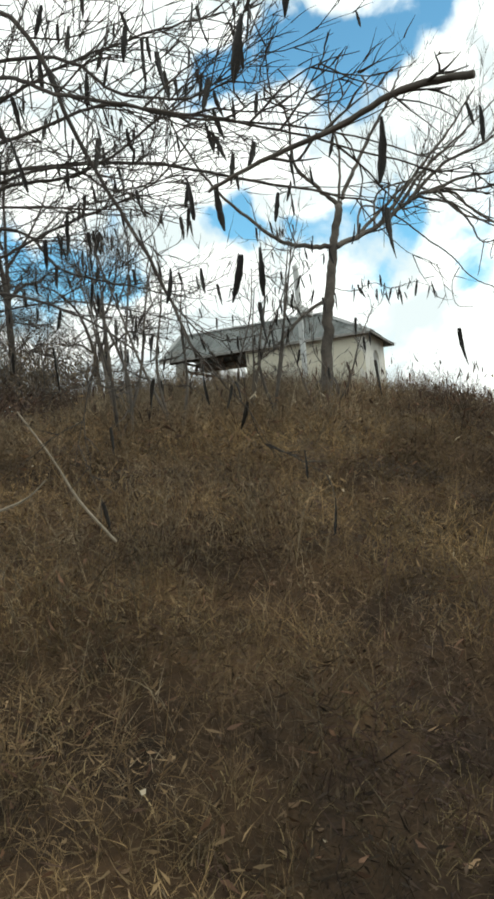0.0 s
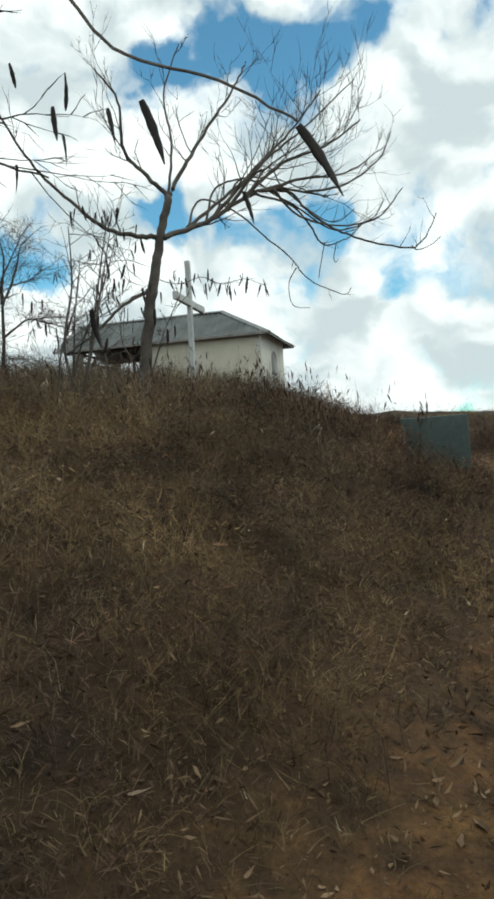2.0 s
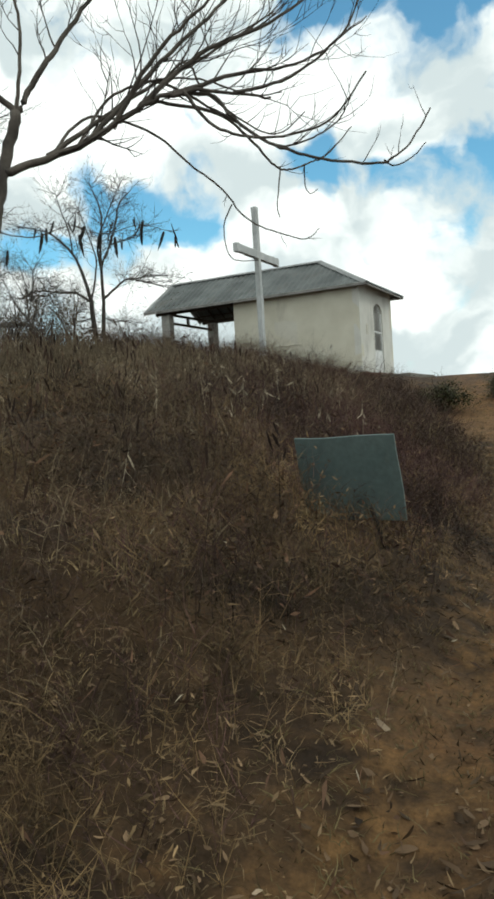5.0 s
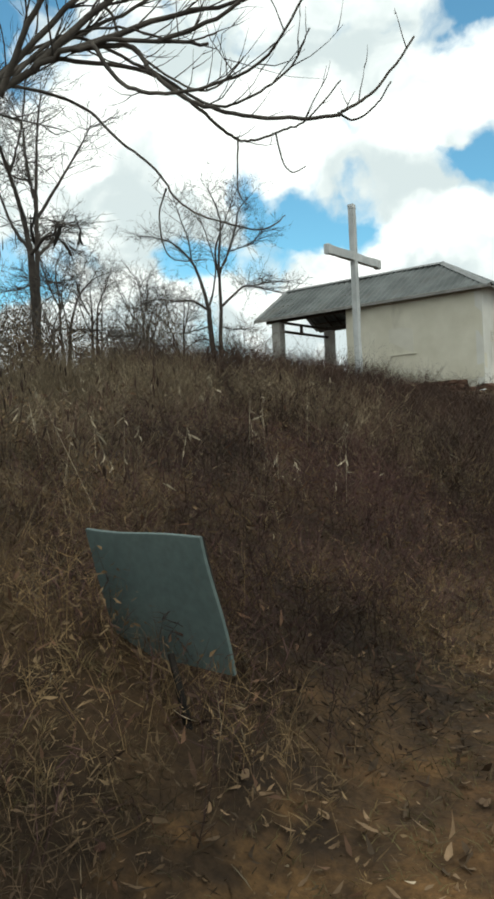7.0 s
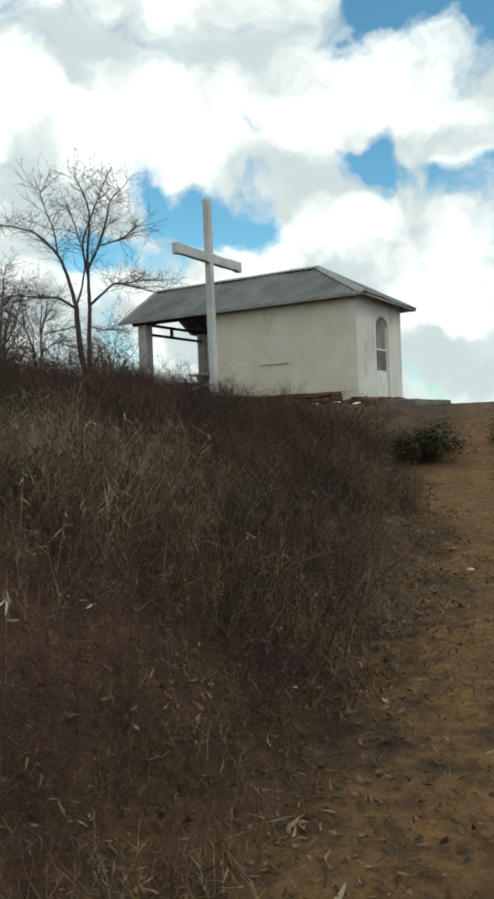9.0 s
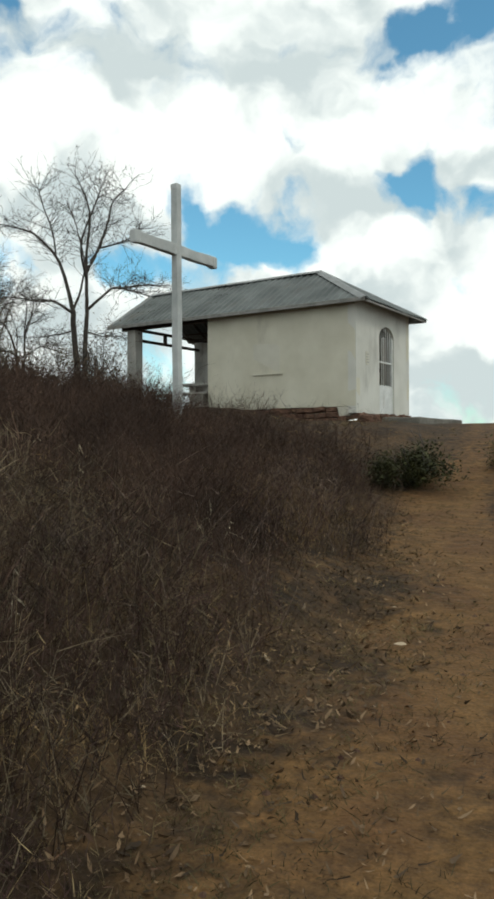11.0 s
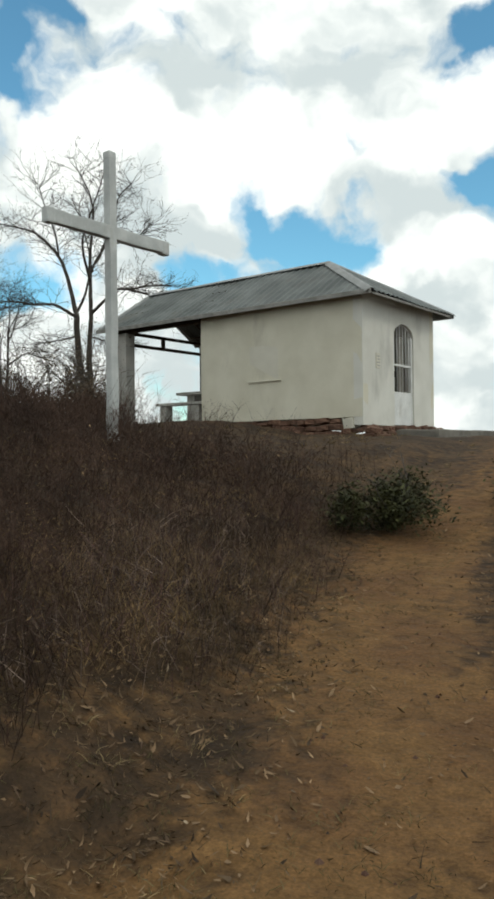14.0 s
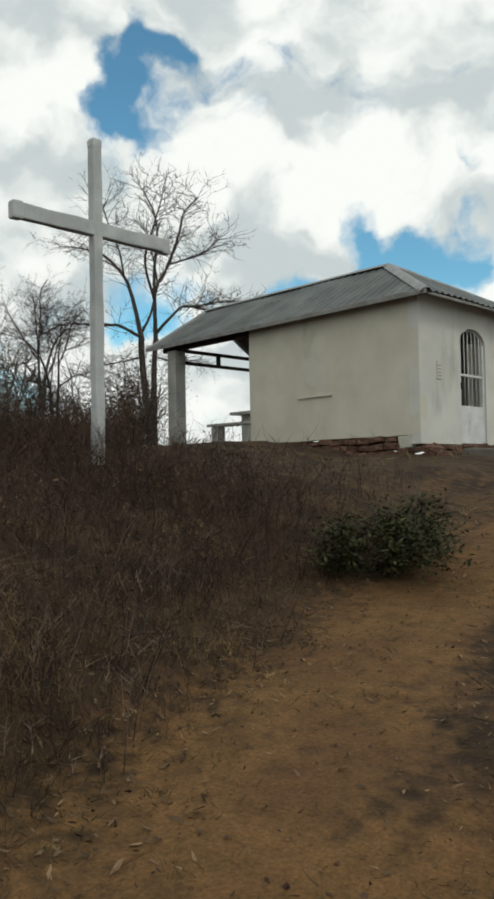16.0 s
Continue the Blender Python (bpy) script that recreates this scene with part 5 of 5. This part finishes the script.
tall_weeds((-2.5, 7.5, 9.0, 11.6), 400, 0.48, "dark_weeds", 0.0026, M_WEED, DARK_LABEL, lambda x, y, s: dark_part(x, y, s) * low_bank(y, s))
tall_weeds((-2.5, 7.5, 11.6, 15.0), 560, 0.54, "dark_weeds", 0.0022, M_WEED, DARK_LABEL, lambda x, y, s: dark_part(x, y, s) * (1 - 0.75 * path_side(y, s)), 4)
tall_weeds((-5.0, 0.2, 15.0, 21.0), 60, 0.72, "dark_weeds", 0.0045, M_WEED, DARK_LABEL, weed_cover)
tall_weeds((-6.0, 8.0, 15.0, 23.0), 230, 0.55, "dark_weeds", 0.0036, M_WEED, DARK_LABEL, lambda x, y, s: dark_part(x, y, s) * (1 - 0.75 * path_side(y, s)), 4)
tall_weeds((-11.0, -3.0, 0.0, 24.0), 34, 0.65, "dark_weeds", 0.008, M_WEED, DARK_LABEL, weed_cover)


tall_weeds((2.0, 6.5, 10.0, 18.0), 130, 0.42, "red_brown_weeds", 0.0024, M_PURPLE, RED_LABEL, lambda x, y, s: weed_cover(x, y, s) * np.exp(-((np.abs(s) - 1.3) / 0.7) ** 2))


tall_weeds((2.6, 4.9, 10.2, 16.5), 70, 0.5, "pale_red_weeds", 0.0024, M_PINK, "faded reddish stalks of dry weeds beside the footpath", lambda x, y, s: weed_cover(x, y, s) * np.exp(-((s - 1.2) / 0.6) ** 2))
tall_weeds((3.4, 5.0, 7.6, 11.0), 60, 0.34, "pale_weeds", 0.0022, M_GRASS, "pale bent stalks of dry weeds", weed_cover)

tall_weeds((2.8, 4.8, 5.2, 10.5), 230, 0.24, "brown_weeds", 0.0019, M_BROWN, "dry brown grass and weeds beside the footpath", lambda x, y, s: np.exp(-((s - 0.95) / 0.3) ** 2) * (0.2 + 0.8 * clump(x * 1.5 + 8, y * 1.5)), 5)


def worn(y):
    """How far beside the trail's line the bare tread lies."""
    return np.interp(y, [2.5, 4.3, 6.2, 8, 12], [0.55, 0.45, 0.12, 0.08, -0.1])

tall_weeds((2.6, 5.0, 12.8, 17.8), 330, 0.34, "brown_weeds", 0.0021, M_BROWN, "dry brown grass and weeds beside the footpath", lambda x, y, s: weed_cover(x, y, s) * path_side(y, s), 5)


def thatch(region, per_m2, length, width):
    """Flattened dead stems and blades matted on the ground."""
    x, y, s = scatter(*region, per_m2, lambda x, y, s: np.clip((np.abs(s - worn(y)) - 0.42) / 0.45, 0.07, 1) * np.where((y > 5.2) & (s > 0.9), 0.3, 1))
    n = len(x)
    root = np.stack([x, y, ground(x, y) + np.abs(rs.normal(0, 0.025, n))], 1)
    a = rs.uniform(0, 2 * np.pi, n)
    l = length * rs.uniform(0.3, 1.2, n)
    top = root + np.stack([np.cos(a) * l, np.sin(a) * l, rs.normal(0.15, 0.3, n) * l], 1)
    top[:, 2] = np.maximum(top[:, 2], ground(top[:, 0], top[:, 1]) + 0.004)
    strips("dead_thatch", root, top, np.stack([rs.normal(0, 0.5, n) * l, rs.normal(0, 0.5, n) * l, rs.uniform(0, 0.45, n) * l], 1), width * rs.uniform(0.5, 1.4, n), M_THATCH, "mat of flattened dead stems on the ground", "thatch", 2)


thatch((-1.5, 6.0, 0.4, 7.0), 1300, 0.055, 0.0023)
thatch((1.5, 7.5, 7.0, 14.0), 800, 0.05, 0.0024)
thatch((1.5, 8.0, 14.0, 21.0), 300, 0.05, 0.003)


def withered_leaves(region, per_m2, size, material=M_DEAD, name="withered_leaves", label="small withered leaves caught in the weeds", shift=1):
    """Small withered leaves caught at all heights in the weeds."""
    x, y, s = scatter(*region, per_m2, lambda x, y, s: np.clip((np.abs(s) - 0.5) / 0.5, 0, 1) * (0.25 + 0.75 * clump(x * 1.4 + shift, y * 1.4) ** shift) * np.where(s < 0, 0.6, 1))
    n = len(x)
    p = np.stack([x, y, ground(x, y) + np.abs(rs.normal(0, 0.13, n)) * np.clip(np.abs(s) - 0.4, 0.1, 1)], 1)
    d = rs.normal(size=(n, 3)) * np.array([1, 1, 0.8])
    d *= (size * rs.uniform(0.5, 1.5, n) / np.linalg.norm(d, axis=1))[:, None]
    strips(name, p, p + d, rs.normal(0, size * 0.75, (n, 3)), size * 0.22 * rs.uniform(0.5, 1.5, n), material, label, "leaves", 2, True)


withered_leaves((-1.5, 6.0, 0.4, 7.0), 2000, 0.018)
withered_leaves((-1.0, 6.0, 0.4, 9.5), 420, 0.026, M_RUST, "rusty_leaves", "rust-brown dead leaves on the weeds", 3)
withered_leaves((-1.0, 6.0, 0.4, 11.0), 9, 0.024, M_STRAW, "bleached_leaves", "pale bleached leaves caught in the weeds", 2)
withered_leaves((0.5, 7.0, 7.0, 15.0), 850, 0.020)
withered_leaves((0.5, 7.5, 15.0, 20.0), 280, 0.034)


def grass_cover(x, y, s):
    edge = np.clip((np.where((s < 0) & (y > 5), -s - 0.9, np.abs(s - worn(y))) - 0.4) / 0.6, 0, 1)
    return edge * (0.18 + 0.82 * clump(x * 1.6 + 7, y * 1.6)) * np.where(s > 3, 0.55, 1) * np.where((y > 5.2) & (s > 0.75), 0.16, 1)


def grass(region, per_m2, height, name, width, blades=16, spread=0.035):
    """Tufts: blades that rise together from one place and fall outwards."""
    x, y, s = scatter(*region, per_m2, grass_cover)
    size = rs.uniform(0.45, 1.2, len(x)) * np.clip(0.4 + (np.abs(s) - 0.5) / 1.5, 0.35, 1)
    x, y, size = np.repeat(x, blades), np.repeat(y, blades), np.repeat(size, blades)
    n = len(x)
    a = rs.uniform(0, 2 * np.pi, n)
    r = spread * np.sqrt(rs.uniform(size=n))
    x, y = x + r * np.cos(a), y + r * np.sin(a)
    root = np.stack([x, y, ground(x, y) - 0.01], 1)
    h = height * size * rs.uniform(0.35, 1.1, n)
    lean = rs.uniform(0.1, 0.7, n) * h
    a = a + rs.normal(0, 0.5, n)
    top = root + np.stack([np.cos(a) * lean, np.sin(a) * lean, h], 1)
    curl = a + rs.normal(0, 0.9, n)
    droop = np.stack([np.cos(curl) * lean * 1.2, np.sin(curl) * lean * 1.2, -h * rs.uniform(0.05, 0.85, n)], 1)
    strips(name, root, top, droop, width * rs.uniform(0.6, 1.3, n), M_GRASS, "tufts of dry straw-coloured grass", "grass", 3)


grass((-1.6, 4.6, 0.5, 5.5), 150, 0.105, "dry_grass", 0.0023, 13, 0.045)
grass((0.0, 6.0, 5.5, 7.0), 70, 0.12, "dry_grass", 0.0026, 13, 0.05)
grass((0.5, 8.0, 7.0, 14.0), 75, 0.13, "dry_grass", 0.0030, 13, 0.05)
grass((0.0, 8.5, 14.0, 24.0), 26, 0.19, "dry_grass", 0.0042)
grass((-9.0, 0.0, 7.0, 26.0), 5, 0.36, "dry_grass", 0.007, 14, 0.08)
grass((0.0, 14.0, 24.0, 36.0), 4, 0.12, "dry_grass", 0.008, 12, 0.08)


def stubble(region, per_m2, height):
    """Short trodden grass beside and on the trail."""
    x, y, s = scatter(*region, per_m2, lambda x, y, s: np.exp(-((s - 0.55) / 0.75) ** 2) * (0.15 + 0.85 * clump(x * 1.9 + 5, y * 1.9)))
    x, y = np.repeat(x, 6) + rs.normal(0, 0.02, 6 * len(x)), np.repeat(y, 6) + rs.normal(0, 0.02, 6 * len(x))
    n = len(x)
    root = np.stack([x, y, ground(x, y) - 0.004], 1)
    h = height * rs.uniform(0.3, 1.2, n)
    top = root + np.stack([rs.normal(0, 0.6, n) * h, rs.normal(0, 0.6, n) * h, h], 1)
    strips("trodden_grass", root, top, np.stack([rs.normal(0, 0.4, n) * h, rs.normal(0, 0.4, n) * h, -0.3 * h], 1), np.full(n, 0.0018), M_STUBBLE, "short trodden olive-brown grass along the footpath", "grass", 2)


stubble((1.2, 6.5, 1.0, 6.0), 260, 0.045)
stubble((2.5, 7.0, 6.0, 13.0), 300, 0.045)
stubble((2.5, 7.5, 13.0, 19.0), 130, 0.045)


def litter(region, per_m2, size, cover, material=M_LITTER, name="fallen_leaves", label="scattered curled dry leaves on the ground"):
    x, y, s = scatter(*region, per_m2, cover)
    n = len(x)
    p = np.stack([x, y, ground(x, y) + 0.006 + np.abs(rs.normal(0, 0.006, n))], 1)
    a = rs.uniform(0, 2 * np.pi, n)
    l = size * rs.uniform(0.5, 1.5, n)
    d = np.stack([np.cos(a) * l, np.sin(a) * l, rs.normal(0.1, 0.22, n) * l], 1)
    curl = np.stack([rs.normal(0, 0.45, n) * l, rs.normal(0, 0.45, n) * l, rs.uniform(-0.2, 0.9, n) * l], 1)
    strips(name, p, p + d, curl, l * rs.uniform(0.16, 0.36, n), material, label, "leaves", 4, True, True)


litter((-1.5, 8.0, 0.3, 12.0), 300, 0.024, lambda x, y, s: np.clip(1.3 - np.abs(np.abs(s + 0.1) - 0.8) / 0.7, 0, 1) * clump(x * 2, y * 2) + 0.05)
litter((1.0, 6.5, 0.8, 14.5), 150, 0.032, lambda x, y, s: np.exp(-((s - 0.65) / 0.5) ** 2) * clump(x * 2.4 + 2, y * 2.4))
litter((3.2, 6.2, 6.2, 12.0), 380, 0.022, lambda x, y, s: np.exp(-((s - 0.45) / 0.55) ** 2) * (0.15 + 0.85 * clump(x * 2.1 + 1, y * 2.1)))
litter((2.5, 6.0, 10.0, 16.5), 330, 0.022, lambda x, y, s: np.exp(-((s - 0.85) / 0.5) ** 2) * (0.3 + 0.7 * clump(x * 1.7, y * 1.7)))
litter((1.0, 8.0, 12.0, 20.0), 260, 0.024, lambda x, y, s: np.clip(1.25 - np.abs(np.abs(s) - 0.95) / 0.8, 0, 1) * clump(x * 2, y * 2) + 0.03)

litter((1.0, 6.5, 0.8, 19.0), 8, 0.042, lambda x, y, s: np.exp(-((s - 0.8) / 0.45) ** 2) * clump(x * 3.1 + 2, y * 3.1), M_PALELEAF, "pale_fallen_leaves", "larger pale fallen leaves lying beside the footpath")


def pebbles():
    """Small stones lying on the trail."""
    x, y, s = scatter(1.0, 7.0, 0.5, 20.0, 9, lambda x, y, s: np.clip(1.2 - np.abs(s) / 1.0, 0, 1))
    rng = random.Random(88)
    b = Buf()
    for px_, py_, pz_ in zip(x, y, ground(x, y)):
        r = rng.uniform(0.006, 0.022)
        i = len(b.v)
        for v in ((1, 0, 0), (0.3, 0.9, 0.1), (-0.8, 0.5, 0), (-0.7, -0.6, 0), (0.4, -0.9, 0.1), (0.1, 0, 0.75)):
            b.v.append((px_ + r * v[0] * rng.uniform(0.7, 1.2), py_ + r * v[1] * rng.uniform(0.7, 1.2), pz_ + r * (v[2] - 0.1)))
        for k in range(5):
            b.f.append((i + k, i + (k + 1) % 5, i + 5))
    tagged(b.ob("pebbles", M_STONE), "small loose stones lying on the footpath", "stones", kind="stuff")


pebbles()


def seed_heads():
    """Tall thin stalks with dark seed heads along the crest of the bank."""
    x, y, s = scatter(-1.0, 4.2, 4.0, 11.0, 8, lambda x, y, s: np.clip((s - 1.3) / 1.0, 0, 1) * (0.3 + 0.7 * clump(x * 3, y * 3)))
    n = len(x)
    root = np.stack([x, y, ground(x, y) - 0.02], 1)
    h = rs.uniform(0.3, 0.68, n)
    top = root + np.stack([rs.normal(0, 0.1, n), rs.normal(0, 0.1, n), h], 1)
    strips("seed_stalks", root, top, np.zeros((n, 3)), np.full(n, 0.003), M_WEED, "tall thin dry stalks along the bank", "weeds", 2)
    R_, T_ = [], []
    for k in range(5):
        p = root + (top - root) * rs.uniform(0.65, 1.0, n)[:, None] + rs.normal(0, 0.035, (n, 3))
        R_.append(p)
        T_.append(p + np.stack([rs.normal(0, 0.015, n), rs.normal(0, 0.015, n), -rs.uniform(0.04, 0.09, n)], 1))
    strips("seed_heads", np.concatenate(R_), np.concatenate(T_), np.zeros((5 * n, 3)), np.full(5 * n, 0.0065), M_WEED, "dark dry seed heads hanging on thin stalks", "weeds", 3, True)


seed_heads()


def bleached_stalks():
    """Bleached stalks with hanging pale leaves, standing in loose groups on the upper bank."""
    x, y, s = scatter(-0.5, 3.6, 5.0, 12.5, 14, lambda x, y, s: np.clip((s - 1.2) / 0.8, 0, 1) * np.clip(lumps(x * 1.5 + 2, y * 1.5) * 2.0, 0, 1))
    n = len(x)
    root = np.stack([x, y, ground(x, y) - 0.02], 1)
    top = root + np.stack([rs.normal(0, 0.08, n), rs.normal(0, 0.08, n), rs.uniform(0.22, 0.45, n)], 1)
    strips("bleached_stalks", root, top, np.zeros((n, 3)), np.full(n, 0.0028), M_STRAW, "bleached dry stalks among the weeds", "weeds", 2)
    R_, T_ = [], []
    for k in range(5):
        p = root + (top - root) * rs.uniform(0.5, 1.0, n)[:, None]
        R_.append(p)
        T_.append(p + np.stack([rs.normal(0, 0.03, n), rs.normal(0, 0.03, n), -rs.uniform(0.02, 0.06, n)], 1))
    strips("bleached_stalk_leaves", np.concatenate(R_), np.concatenate(T_), rs.normal(0, 0.01, (5 * n, 3)), np.full(5 * n, 0.005), M_STRAW, "pale hanging leaves of bleached stalks", "leaves", 3, True)


bleached_stalks()
